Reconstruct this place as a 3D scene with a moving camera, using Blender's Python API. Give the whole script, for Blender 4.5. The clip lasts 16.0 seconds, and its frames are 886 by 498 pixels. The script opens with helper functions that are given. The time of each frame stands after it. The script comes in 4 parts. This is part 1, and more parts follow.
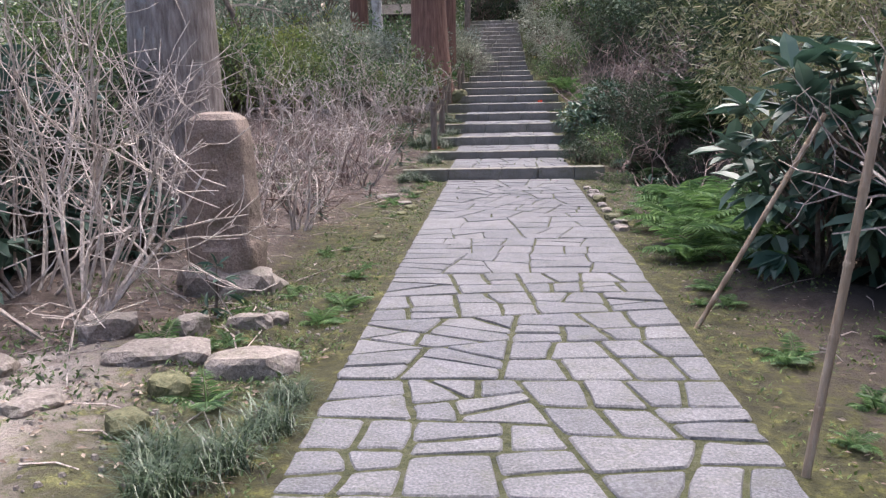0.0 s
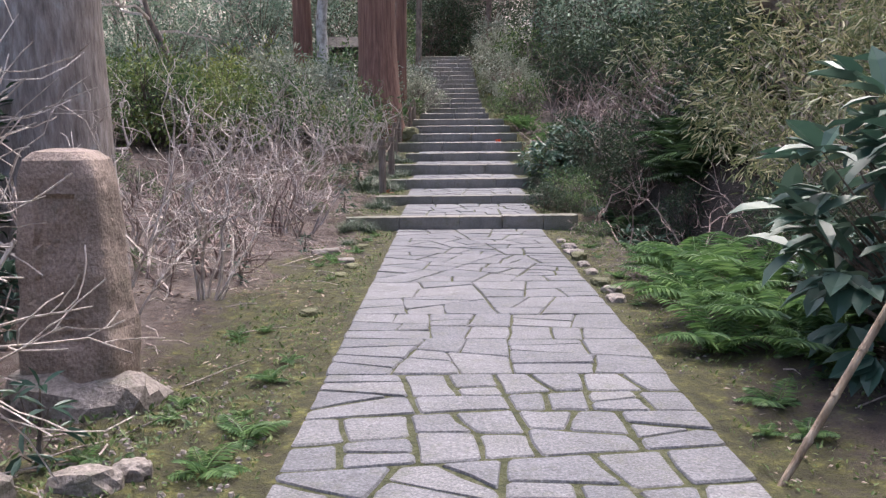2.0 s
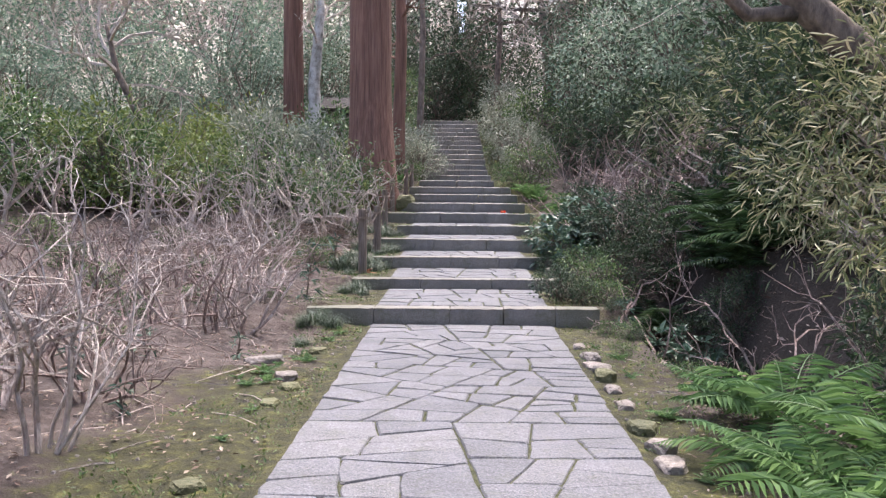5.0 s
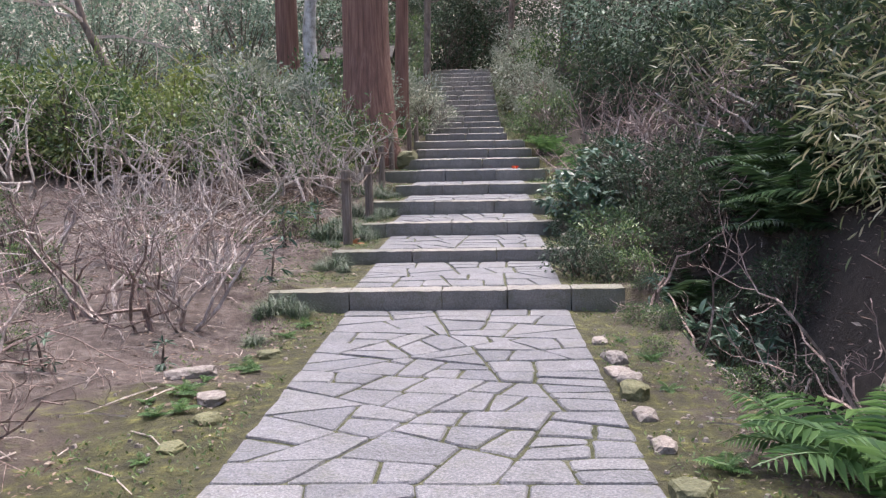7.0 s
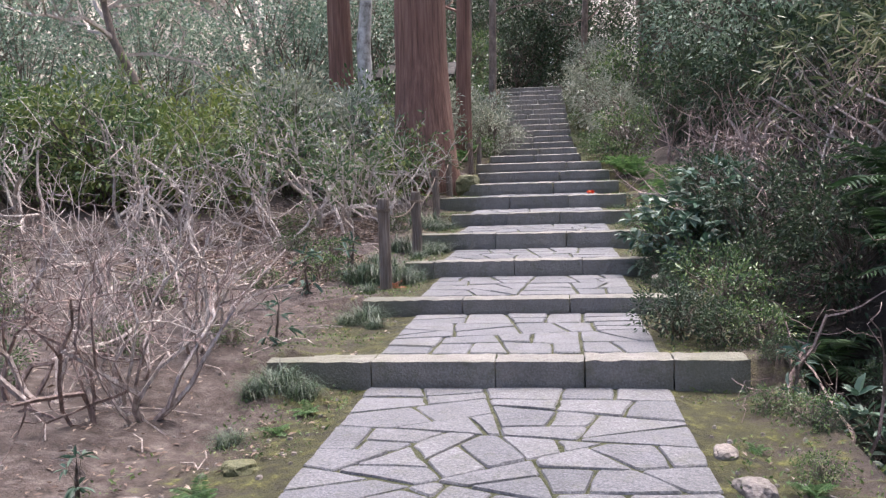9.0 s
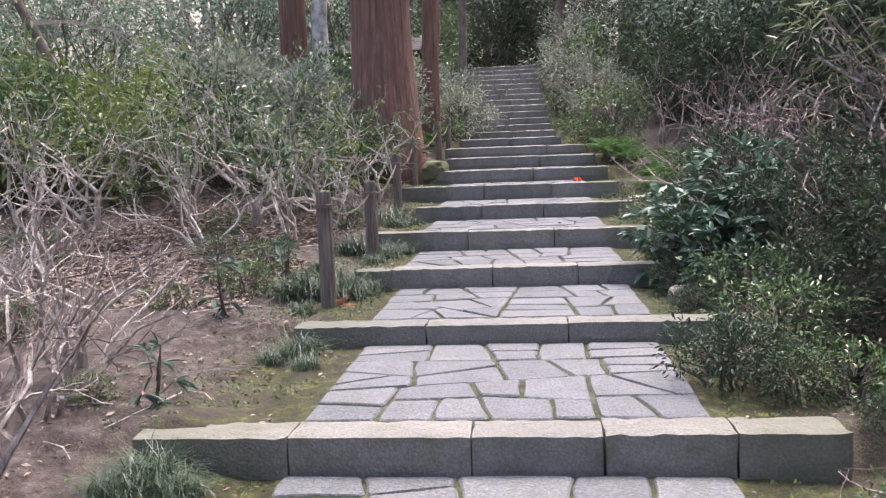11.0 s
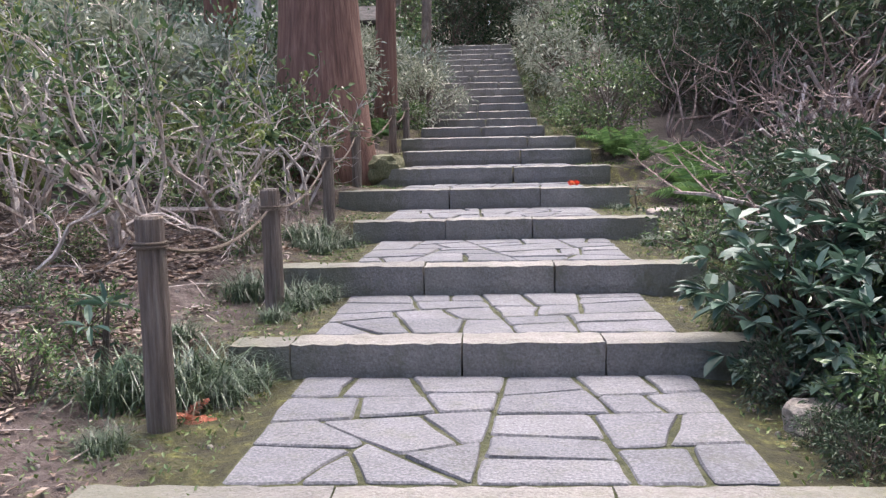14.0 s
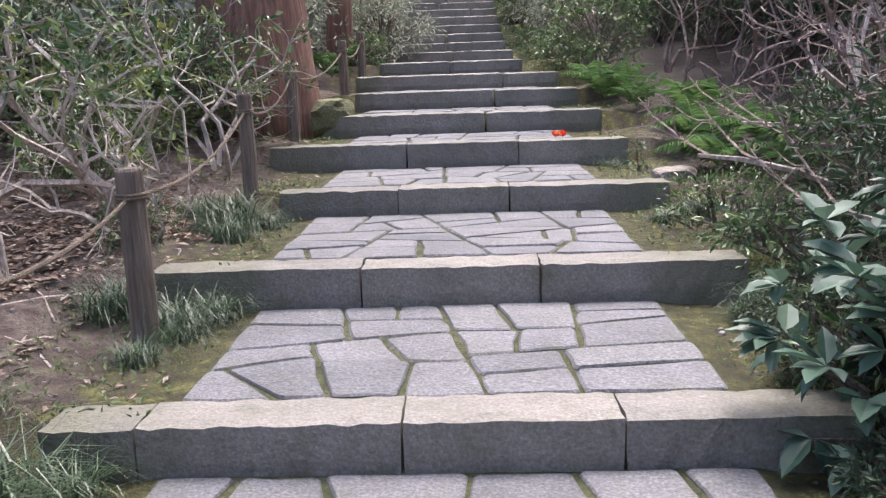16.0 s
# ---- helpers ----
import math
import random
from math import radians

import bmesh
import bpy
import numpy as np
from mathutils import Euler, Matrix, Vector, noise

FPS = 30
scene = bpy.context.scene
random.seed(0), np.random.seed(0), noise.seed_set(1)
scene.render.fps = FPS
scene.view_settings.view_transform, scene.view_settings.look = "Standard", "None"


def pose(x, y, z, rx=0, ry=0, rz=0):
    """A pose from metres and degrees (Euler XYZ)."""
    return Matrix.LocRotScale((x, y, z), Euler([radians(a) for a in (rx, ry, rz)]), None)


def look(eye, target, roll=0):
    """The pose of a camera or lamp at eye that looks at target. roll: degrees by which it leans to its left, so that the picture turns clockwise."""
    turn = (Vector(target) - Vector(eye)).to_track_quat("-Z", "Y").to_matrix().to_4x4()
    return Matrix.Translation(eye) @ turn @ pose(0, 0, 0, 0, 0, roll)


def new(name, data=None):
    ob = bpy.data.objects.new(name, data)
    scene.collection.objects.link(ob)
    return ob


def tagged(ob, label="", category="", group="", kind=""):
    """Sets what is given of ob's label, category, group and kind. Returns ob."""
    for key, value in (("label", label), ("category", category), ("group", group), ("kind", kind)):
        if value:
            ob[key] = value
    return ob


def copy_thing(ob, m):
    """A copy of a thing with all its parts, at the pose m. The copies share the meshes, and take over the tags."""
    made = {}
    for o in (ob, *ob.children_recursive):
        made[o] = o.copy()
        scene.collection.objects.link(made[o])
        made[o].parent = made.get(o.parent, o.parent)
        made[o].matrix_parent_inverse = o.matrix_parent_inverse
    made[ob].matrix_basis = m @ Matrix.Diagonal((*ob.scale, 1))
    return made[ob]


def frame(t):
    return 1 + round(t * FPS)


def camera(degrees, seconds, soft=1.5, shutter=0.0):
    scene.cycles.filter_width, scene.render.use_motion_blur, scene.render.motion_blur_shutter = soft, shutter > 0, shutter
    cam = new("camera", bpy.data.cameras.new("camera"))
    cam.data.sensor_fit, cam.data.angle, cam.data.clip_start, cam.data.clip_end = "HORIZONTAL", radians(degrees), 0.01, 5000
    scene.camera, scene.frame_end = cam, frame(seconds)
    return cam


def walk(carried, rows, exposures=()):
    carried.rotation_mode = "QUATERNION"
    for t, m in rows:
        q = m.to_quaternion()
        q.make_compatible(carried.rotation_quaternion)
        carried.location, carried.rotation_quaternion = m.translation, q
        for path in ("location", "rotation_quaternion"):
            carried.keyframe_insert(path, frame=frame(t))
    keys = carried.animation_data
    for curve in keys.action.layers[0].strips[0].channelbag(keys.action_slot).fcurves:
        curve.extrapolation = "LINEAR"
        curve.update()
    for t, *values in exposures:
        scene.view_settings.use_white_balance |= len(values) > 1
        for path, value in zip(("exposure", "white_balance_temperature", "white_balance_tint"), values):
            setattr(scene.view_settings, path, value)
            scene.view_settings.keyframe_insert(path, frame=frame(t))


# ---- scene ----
cam = camera(54.7, 16.0, soft=1.3)
PATH = [
    (0, (-0.113, -0.498, 1.513), (-0.254, 1.462, 1.141), -1.3),
    (0.5, (-0.136, 0.136, 1.445), (-0.295, 2.096, 1.081), -1.7),
    (1, (-0.148, 0.626, 1.431), (-0.239, 2.589, 1.061), -0.8),
    (1.5, (-0.228, 1.047, 1.458), (-0.293, 3.019, 1.135), -1.1),
    (2, (-0.252, 1.449, 1.465), (-0.273, 3.428, 1.179), -0.6),
    (2.5, (-0.228, 1.896, 1.463), (-0.231, 3.879, 1.203), -1.0),
    (3, (-0.225, 2.354, 1.498), (-0.205, 4.343, 1.292), 0.5),
    (3.5, (-0.121, 2.855, 1.564), (-0.091, 4.854, 1.504), 4.1),
    (4, (-0.111, 3.208, 1.566), (-0.138, 5.207, 1.55), 3.1),
    (4.5, (-0.068, 3.669, 1.512), (-0.076, 5.668, 1.448), 2.4),
    (5, (-0.025, 3.965, 1.474), (-0.066, 5.96, 1.344), 0.4),
    (7.3, (0.295, 6.063, 1.496), (0.177, 8.045, 1.253), -1.7),
    (7.5, (0.318, 6.28, 1.48), (0.164, 8.259, 1.232), -1.8),
    (8, (0.341, 6.766, 1.468), (0.143, 8.739, 1.21), -1.9),
    (8.5, (0.38, 7.291, 1.458), (0.163, 9.266, 1.234), -2.3),
    (9, (0.292, 7.783, 1.463), (0.029, 9.758, 1.288), -1.8),
    (9.5, (0.297, 8.306, 1.418), (0.035, 10.283, 1.272), -1.8),
    (10, (0.208, 8.777, 1.411), (-0.043, 10.755, 1.249), -2.0),
    (10.2, (0.181, 8.963, 1.456), (-0.049, 10.943, 1.294), -1.7),
    (12.3, (0.043, 11.106, 1.423), (-0.131, 13.076, 1.122), -2.8),
    (12.5, (0.008, 11.343, 1.436), (-0.184, 13.313, 1.149), -2.7),
    (13, (0.0, 11.867, 1.414), (-0.17, 13.842, 1.155), -1.3),
    (13.5, (-0.004, 12.363, 1.458), (-0.169, 14.339, 1.2), -1.5),
    (14, (-0.003, 12.821, 1.497), (-0.119, 14.803, 1.261), -1.2),
    (14.5, (0.01, 13.266, 1.501), (-0.069, 15.255, 1.298), -1.6),
    (15, (-0.049, 13.712, 1.482), (-0.206, 15.694, 1.264), -1.8),
    (15.5, (0.02, 14.122, 1.478), (-0.061, 16.104, 1.224), -0.2),
    (16, (0.077, 14.501, 1.608), (0.011, 16.46, 1.213), -1.9),
]
walk(cam, [(t, look(eye, target, roll)) for t, eye, target, roll in PATH], exposures=[(0.0, 1.6, 6180, 13.5), (2.5, 1.63, 6180, 13.5), (4.0, 1.9, 6180, 13.5), (8.0, 1.8, 6180, 13.5), (12.5, 1.9, 6180, 13.5), (16.0, 1.87, 6180, 13.5)])

# ---- world and sun ----
world = bpy.data.worlds.new("sky")
scene.world = world
world.use_nodes = True
wn = world.node_tree.nodes
sky = wn.new("ShaderNodeTexSky")
sky.sky_type, sky.sun_disc = "NISHITA", False
sky.sun_elevation, sky.sun_rotation = radians(70), radians(20)
sky.air_density, sky.dust_density, sky.ozone_density = 0.8, 5.0, 0.8
world.node_tree.links.new(sky.outputs[0], wn["Background"].inputs[0])
wn["Background"].inputs[1].default_value = 0.15
sun_data = bpy.data.lights.new("sun", "SUN")
sun_data.energy, sun_data.angle, sun_data.color = 1.2, radians(28), (1.0, 0.94, 0.86)
sun = new("sun", sun_data)
sun.matrix_world = look((1.6, 4.4, 13.2), (0, 0, 0))


# ---- materials ----
def node_mat(name, rough=0.8):
    m = bpy.data.materials.new(name)
    m.use_nodes = True
    nt = m.node_tree
    b = nt.nodes["Principled BSDF"]
    b.inputs["Roughness"].default_value = rough
    return m, nt, b


def ramp(nt, fac, stops):
    r = nt.nodes.new("ShaderNodeValToRGB")
    while len(r.color_ramp.elements) < len(stops):
        r.color_ramp.elements.new(0.5)
    for e, (p, c) in zip(r.color_ramp.elements, stops):
        e.position, e.color = p, (*c, 1)
    nt.links.new(fac, r.inputs[0])
    return r.outputs[0]


def noise_tex(nt, vec, scale, detail=4.0, rough=0.6):
    n = nt.nodes.new("ShaderNodeTexNoise")
    n.inputs["Scale"].default_value, n.inputs["Detail"].default_value, n.inputs["Roughness"].default_value = scale, detail, rough
    if vec is not None:
        nt.links.new(vec, n.inputs["Vector"])
    return n.outputs[0]


def mix(nt, kind, fac, a, b):
    n = nt.nodes.new("ShaderNodeMix")
    n.data_type, n.blend_type = "RGBA", kind
    for sock, v in ((n.inputs[0], fac), (n.inputs[6], a), (n.inputs[7], b)):
        if isinstance(v, (int, float)):
            sock.default_value = v
        elif isinstance(v, tuple):
            sock.default_value = (*v, 1)
        else:
            nt.links.new(v, sock)
    return n.outputs[2]


def calc(nt, op, a, b=0.0, c=0.0):
    n = nt.nodes.new("ShaderNodeMath")
    n.operation = op
    for sock, v in zip(n.inputs, (a, b, c)):
        if isinstance(v, (int, float)):
            sock.default_value = v
        else:
            nt.links.new(v, sock)
    return n.outputs[0]


def bump(nt, b, height, strength, dist):
    n = nt.nodes.new("ShaderNodeBump")
    n.inputs["Strength"].default_value, n.inputs["Distance"].default_value = strength, dist
    nt.links.new(height, n.inputs["Height"])
    nt.links.new(n.outputs[0], b.inputs["Normal"])


def world_pos(nt):
    return nt.nodes.new("ShaderNodeNewGeometry").outputs["Position"]


def stone_mat(name, dark, mid, light, speck=140, moss=0.0, ends=False):
    m, nt, b = node_mat(name, 0.75)
    p = world_pos(nt)
    fine, broad = noise_tex(nt, p, speck, 3, 0.7), noise_tex(nt, p, 3.1, 5)
    c = ramp(nt, fine, [(0.3, dark), (0.5, mid), (0.68, light)])
    c = mix(nt, "MULTIPLY", 0.8, c, ramp(nt, broad, [(0.3, (0.7, 0.69, 0.68)), (0.65, (1.05, 1.03, 1.05))]))
    rnd = nt.nodes.new("ShaderNodeObjectInfo").outputs["Random"]
    c = mix(nt, "MULTIPLY", 0.9, c, ramp(nt, rnd, [(0.0, (0.76, 0.76, 0.79)), (0.5, (0.93, 0.92, 0.93)), (1.0, (1.08, 1.06, 1.04))]))
    if moss:
        grime = noise_tex(nt, p, 7.0, 6, 0.7)
        c = mix(nt, "MIX", ramp(nt, grime, [(0.52, (0, 0, 0)), (0.7, (moss, moss, moss))]), c, (0.10, 0.10, 0.055))
    if ends:
        sep = nt.nodes.new("ShaderNodeSeparateXYZ")
        nt.links.new(p, sep.inputs[0])
        out = calc(nt, "ADD", calc(nt, "ABSOLUTE", sep.outputs[0]), calc(nt, "MULTIPLY", noise_tex(nt, p, 5.0, 6, 0.7), 0.9))
        c = mix(nt, "MIX", ramp(nt, calc(nt, "SUBTRACT", out, 0.95), [(0.3, (0, 0, 0)), (0.75, (0.5, 0.5, 0.5))]), c, (0.11, 0.11, 0.06))
    nt.links.new(c, b.inputs["Base Color"])
    bump(nt, b, calc(nt, "ADD", noise_tex(nt, p, 60, 4), calc(nt, "MULTIPLY", noise_tex(nt, p, 18, 3), 1.5)), 0.7, 0.012)
    return m


def bark_mat(name, a, b2, c2, sx=14.0, sz=1.6, lichen=None):
    m, nt, b = node_mat(name, 0.9)
    mp = nt.nodes.new("ShaderNodeMapping")
    mp.inputs["Scale"].default_value = (sx, sx, sz)
    nt.links.new(world_pos(nt), mp.inputs[0])
    n = noise_tex(nt, mp.outputs[0], 1.0, 7, 0.65)
    c = ramp(nt, n, [(0.32, a), (0.52, b2), (0.7, c2)])
    if lichen:
        l = noise_tex(nt, world_pos(nt), 5.0, 6, 0.7)
        c = mix(nt, "MIX", ramp(nt, l, [(0.57, (0, 0, 0)), (0.68, (0.7, 0.7, 0.7))]), c, lichen)
    nt.links.new(c, b.inputs["Base Color"])
    bump(nt, b, n, 0.9, 0.05)
    return m


def leaf_mat(name, a, b2, c2, rough=0.4, glow=0.25):
    m, nt, b = node_mat(name, rough)
    r = nt.nodes.new("ShaderNodeNewGeometry").outputs["Random Per Island"]
    c = ramp(nt, r, [(0.0, a), (0.55, b2), (1.0, c2)])
    o = nt.nodes.new("ShaderNodeObjectInfo").outputs["Random"]
    c = mix(nt, "MULTIPLY", 0.8, c, ramp(nt, o, [(0.0, (0.75, 0.8, 0.8)), (1.0, (1.15, 1.1, 0.95))]))
    nt.links.new(c, b.inputs["Base Color"])
    t = nt.nodes.new("ShaderNodeBsdfTranslucent")
    nt.links.new(c, t.inputs[0])
    s = nt.nodes.new("ShaderNodeMixShader")
    s.inputs[0].default_value = glow
    nt.links.new(b.outputs[0], s.inputs[1])
    nt.links.new(t.outputs[0], s.inputs[2])
    nt.links.new(s.outputs[0], nt.nodes["Material Output"].inputs[0])
    return m


GRANITE = stone_mat("granite", (0.09, 0.09, 0.094), (0.148, 0.148, 0.156), (0.25, 0.248, 0.258), 75, 0.35)
KERB = stone_mat("weathered_granite", (0.15, 0.139, 0.12), (0.21, 0.197, 0.173), (0.275, 0.262, 0.236), 75, 0.55, True)
ROCK = stone_mat("field_rock", (0.15, 0.125, 0.105), (0.25, 0.215, 0.185), (0.37, 0.325, 0.29), 40, 0.6)
MOSSROCK = stone_mat("mossy_rock", (0.07, 0.07, 0.03), (0.13, 0.13, 0.055), (0.20, 0.19, 0.10), 60, 0.6)
STELE = stone_mat("stele_stone", (0.18, 0.135, 0.105), (0.30, 0.23, 0.185), (0.40, 0.32, 0.265), 60, 0.35)
CEDAR = bark_mat("cedar_bark", (0.10, 0.05, 0.038), (0.19, 0.098, 0.072), (0.29, 0.165, 0.125), 22, 0.9)
GREYBARK = bark_mat("grey_bark", (0.15, 0.118, 0.105), (0.29, 0.24, 0.215), (0.42, 0.365, 0.34), 20, 4.0, (0.38, 0.37, 0.355))
LEANBARK = bark_mat("smooth_bark", (0.08, 0.06, 0.05), (0.19, 0.145, 0.118), (0.30, 0.24, 0.20), 9, 4)
WHITEBARK = bark_mat("pale_bark", (0.16, 0.14, 0.12), (0.5, 0.48, 0.45), (0.72, 0.7, 0.68), 6, 4)
TWIG = bark_mat("pale_twig", (0.20, 0.155, 0.135), (0.46, 0.38, 0.345), (0.70, 0.63, 0.59), 30, 12)
PINKTWIG = bark_mat("reddish_twig", (0.12, 0.08, 0.07), (0.30, 0.22, 0.195), (0.50, 0.40, 0.365), 30, 12)
GREYTWIG = bark_mat("lichen_twig", (0.28, 0.23, 0.20), (0.56, 0.48, 0.43), (0.78, 0.71, 0.66), 30, 12)
DARKTWIG = bark_mat("dark_twig", (0.06, 0.045, 0.035), (0.13, 0.10, 0.08), (0.22, 0.18, 0.15), 30, 12)
POSTWOOD = bark_mat("weathered_wood", (0.10, 0.075, 0.06), (0.21, 0.165, 0.135), (0.32, 0.27, 0.23), 40, 3)
BAMBOO = bark_mat("old_bamboo", (0.20, 0.14, 0.09), (0.37, 0.28, 0.2), (0.52, 0.43, 0.33), 20, 3)
ROPE = bark_mat("rope", (0.14, 0.11, 0.08), (0.27, 0.21, 0.16), (0.38, 0.31, 0.25), 200, 200)
CAMELLIA = leaf_mat("camellia_leaf", (0.03, 0.065, 0.025), (0.09, 0.15, 0.06), (0.25, 0.31, 0.15), 0.26)
YELLOWLEAF = leaf_mat("yellow_green_leaf", (0.09, 0.14, 0.03), (0.19, 0.24, 0.06), (0.30, 0.33, 0.11), 0.4)
AUCUBA = leaf_mat("aucuba_leaf", (0.032, 0.07, 0.052), (0.06, 0.115, 0.085), (0.12, 0.18, 0.14), 0.42, 0.22)
EVERGREEN = leaf_mat("evergreen_leaf", (0.07, 0.125, 0.09), (0.17, 0.24, 0.18), (0.34, 0.41, 0.32), 0.4, 0.35)
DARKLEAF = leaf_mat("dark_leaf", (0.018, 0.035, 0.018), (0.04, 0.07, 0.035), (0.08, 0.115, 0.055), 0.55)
SASA = leaf_mat("bamboo_grass_leaf", (0.09, 0.13, 0.055), (0.25, 0.265, 0.14), (0.54, 0.50, 0.37), 0.45)
PALELEAF = leaf_mat("silvery_leaf", (0.12, 0.15, 0.11), (0.25, 0.28, 0.22), (0.46, 0.47, 0.42), 0.35)
FERN = leaf_mat("fern_leaf", (0.05, 0.11, 0.035), (0.10, 0.185, 0.062), (0.17, 0.275, 0.105), 0.5, 0.35)
# the fern greens again, darkened to stand for the ditch's shade
DARKFERN = leaf_mat("fern_leaf_shaded", (0.022, 0.05, 0.02), (0.045, 0.09, 0.035), (0.08, 0.14, 0.055), 0.5, 0.2)
LIRIOPE = leaf_mat("liriope_blade", (0.02, 0.04, 0.02), (0.05, 0.085, 0.045), (0.12, 0.16, 0.09), 0.35, 0.15)
WEED = leaf_mat("weed_leaf", (0.045, 0.085, 0.025), (0.09, 0.14, 0.04), (0.17, 0.215, 0.07), 0.5)
LITTER = leaf_mat("dead_leaf", (0.12, 0.075, 0.058), (0.26, 0.18, 0.145), (0.46, 0.37, 0.31), 0.8, 0.05)
REDPETAL = leaf_mat("red_petal", (0.5, 0.03, 0.02), (0.6, 0.06, 0.03), (0.7, 0.25, 0.12), 0.5)
DEADFROND = leaf_mat("dead_frond", (0.3, 0.09, 0.06), (0.42, 0.16, 0.10), (0.5, 0.26, 0.18), 0.7)
SHINGLE = bark_mat("dark_roof", (0.02, 0.018, 0.016), (0.05, 0.042, 0.038), (0.09, 0.08, 0.07), 8, 8)


def ground_mat():
    m, nt, b = node_mat("ground_soil", 0.95)
    p = world_pos(nt)
    sep = nt.nodes.new("ShaderNodeSeparateXYZ")
    nt.links.new(p, sep.inputs[0])
    big, mid, fine = noise_tex(nt, p, 1.3, 6), noise_tex(nt, p, 9, 6, 0.7), noise_tex(nt, p, 70, 4, 0.7)
    soil = ramp(nt, mid, [(0.3, (0.04, 0.028, 0.023)), (0.5, (0.105, 0.077, 0.066)), (0.72, (0.22, 0.178, 0.16))])
    sand = ramp(nt, mid, [(0.3, (0.18, 0.14, 0.118)), (0.5, (0.40, 0.34, 0.30)), (0.7, (0.62, 0.56, 0.51))])
    # dry sandy patch by the stele
    near = calc(nt, "SUBTRACT", calc(nt, "ADD", 3.6, calc(nt, "MULTIPLY", big, 2.0)), sep.outputs[1])
    left = calc(nt, "SUBTRACT", -0.9, sep.outputs[0])
    patch = calc(nt, "MINIMUM", near, left)
    base = mix(nt, "MIX", ramp(nt, patch, [(0.3, (0, 0, 0)), (0.9, (1, 1, 1))]), soil, sand)
    moss = ramp(nt, mid, [(0.25, (0.02, 0.02, 0.008)), (0.42, (0.042, 0.038, 0.014)), (0.56, (0.07, 0.07, 0.018)), (0.7, (0.19, 0.185, 0.042))])
    # leaf mould on the bank; far dry grass, its colour lightened to look sunlit
    bank = calc(nt, "ADD", calc(nt, "SUBTRACT", sep.outputs[0], 1.7), calc(nt, "MULTIPLY", big, 0.6))
    base = mix(nt, "MIX", ramp(nt, bank, [(0.2, (0, 0, 0)), (0.8, (0.85, 0.85, 0.85))]), base, (0.045, 0.035, 0.028))
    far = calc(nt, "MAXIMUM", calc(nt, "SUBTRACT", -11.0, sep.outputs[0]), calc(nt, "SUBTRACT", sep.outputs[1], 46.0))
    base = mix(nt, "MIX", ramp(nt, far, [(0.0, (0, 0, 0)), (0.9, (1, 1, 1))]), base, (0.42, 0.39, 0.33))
    # moss follows the damp edge of the paving
    off = calc(nt, "ABSOLUTE", sep.outputs[0])
    edge = calc(nt, "SUBTRACT", calc(nt, "ADD", 1.15, calc(nt, "MULTIPLY", big, 1.5)), off)
    right = calc(nt, "MULTIPLY", calc(nt, "GREATER_THAN", sep.outputs[0], 0.0), 0.1)
    edge = calc(nt, "ADD", edge, right)
    damp = calc(nt, "MULTIPLY", calc(nt, "LESS_THAN", sep.outputs[0], 0.0), calc(nt, "LESS_THAN", sep.outputs[1], 11.0))
    edge = calc(nt, "ADD", edge, calc(nt, "MULTIPLY", damp, 0.65))
    edge = calc(nt, "ADD", edge, calc(nt, "MULTIPLY", calc(nt, "SUBTRACT", mid, 0.5), 1.6))
    c = mix(nt, "MIX", ramp(nt, edge, [(0.15, (0, 0, 0)), (0.6, (0.92, 0.92, 0.92))]), base, moss)
    # mortar and dirt inside the joints
    joint = ramp(nt, mid, [(0.35, (0.04, 0.042, 0.018)), (0.5, (0.075, 0.08, 0.03)), (0.7, (0.13, 0.125, 0.085))])
    c = mix(nt, "MIX", calc(nt, "LESS_THAN", off, 1.0), c, joint)
    c = mix(nt, "MULTIPLY", 0.7, c, ramp(nt, fine, [(0.3, (0.55, 0.55, 0.55)), (0.65, (1.15, 1.15, 1.15))]))
    nt.links.new(c, b.inputs["Base Color"])
    bump(nt, b, calc(nt, "ADD", mid, calc(nt, "MULTIPLY", fine, 0.5)), 0.9, 0.05)
    return m


GROUND = ground_mat()


# ---- builders ----
def mesh_of(name, V, F, mat, smooth=False):
    me = bpy.data.meshes.new(name)
    me.from_pydata([tuple(v) for v in V], [], [tuple(f) for f in F])
    me.materials.append(mat)
    if smooth:
        me.polygons.foreach_set("use_smooth", [True] * len(me.polygons))
    me.update()
    return me


def part(name, V, F, mat, parent=None, label="", smooth=False):
    ob = new(name, mesh_of(name, V, F, mat, smooth))
    ob.parent = parent
    if label:
        ob["label"] = label
    return ob


def base_at(name, m, label, category, group="", kind=""):
    ob = new(name)
    ob.matrix_basis = m
    return tagged(ob, label, category, group, kind)


def tube(V, F, pts, radii, sides=4, cap=True):
    n0, k = len(V), len(pts)
    for i, p in enumerate(pts):
        d = (pts[min(i + 1, k - 1)] - pts[max(i - 1, 0)]).normalized()
        u = d.orthogonal().normalized() if i == 0 else (u - d * u.dot(d)).normalized()
        w = d.cross(u)
        for s in range(sides):
            a = 2 * math.pi * s / sides
            V.append(p + (u * math.cos(a) + w * math.sin(a)) * radii[i])
    for i in range(k - 1):
        for s in range(sides):
            a, b = n0 + i * sides + s, n0 + i * sides + (s + 1) % sides
            F.append((a, b, b + sides, a + sides))
    if cap:
        F.append(tuple(n0 + (k - 1) * sides + s for s in range(sides)))
        F.append(tuple(n0 + s for s in reversed(range(sides))))


def rvec(rng):
    return Vector((rng.gauss(0, 1), rng.gauss(0, 1), rng.gauss(0, 1)))


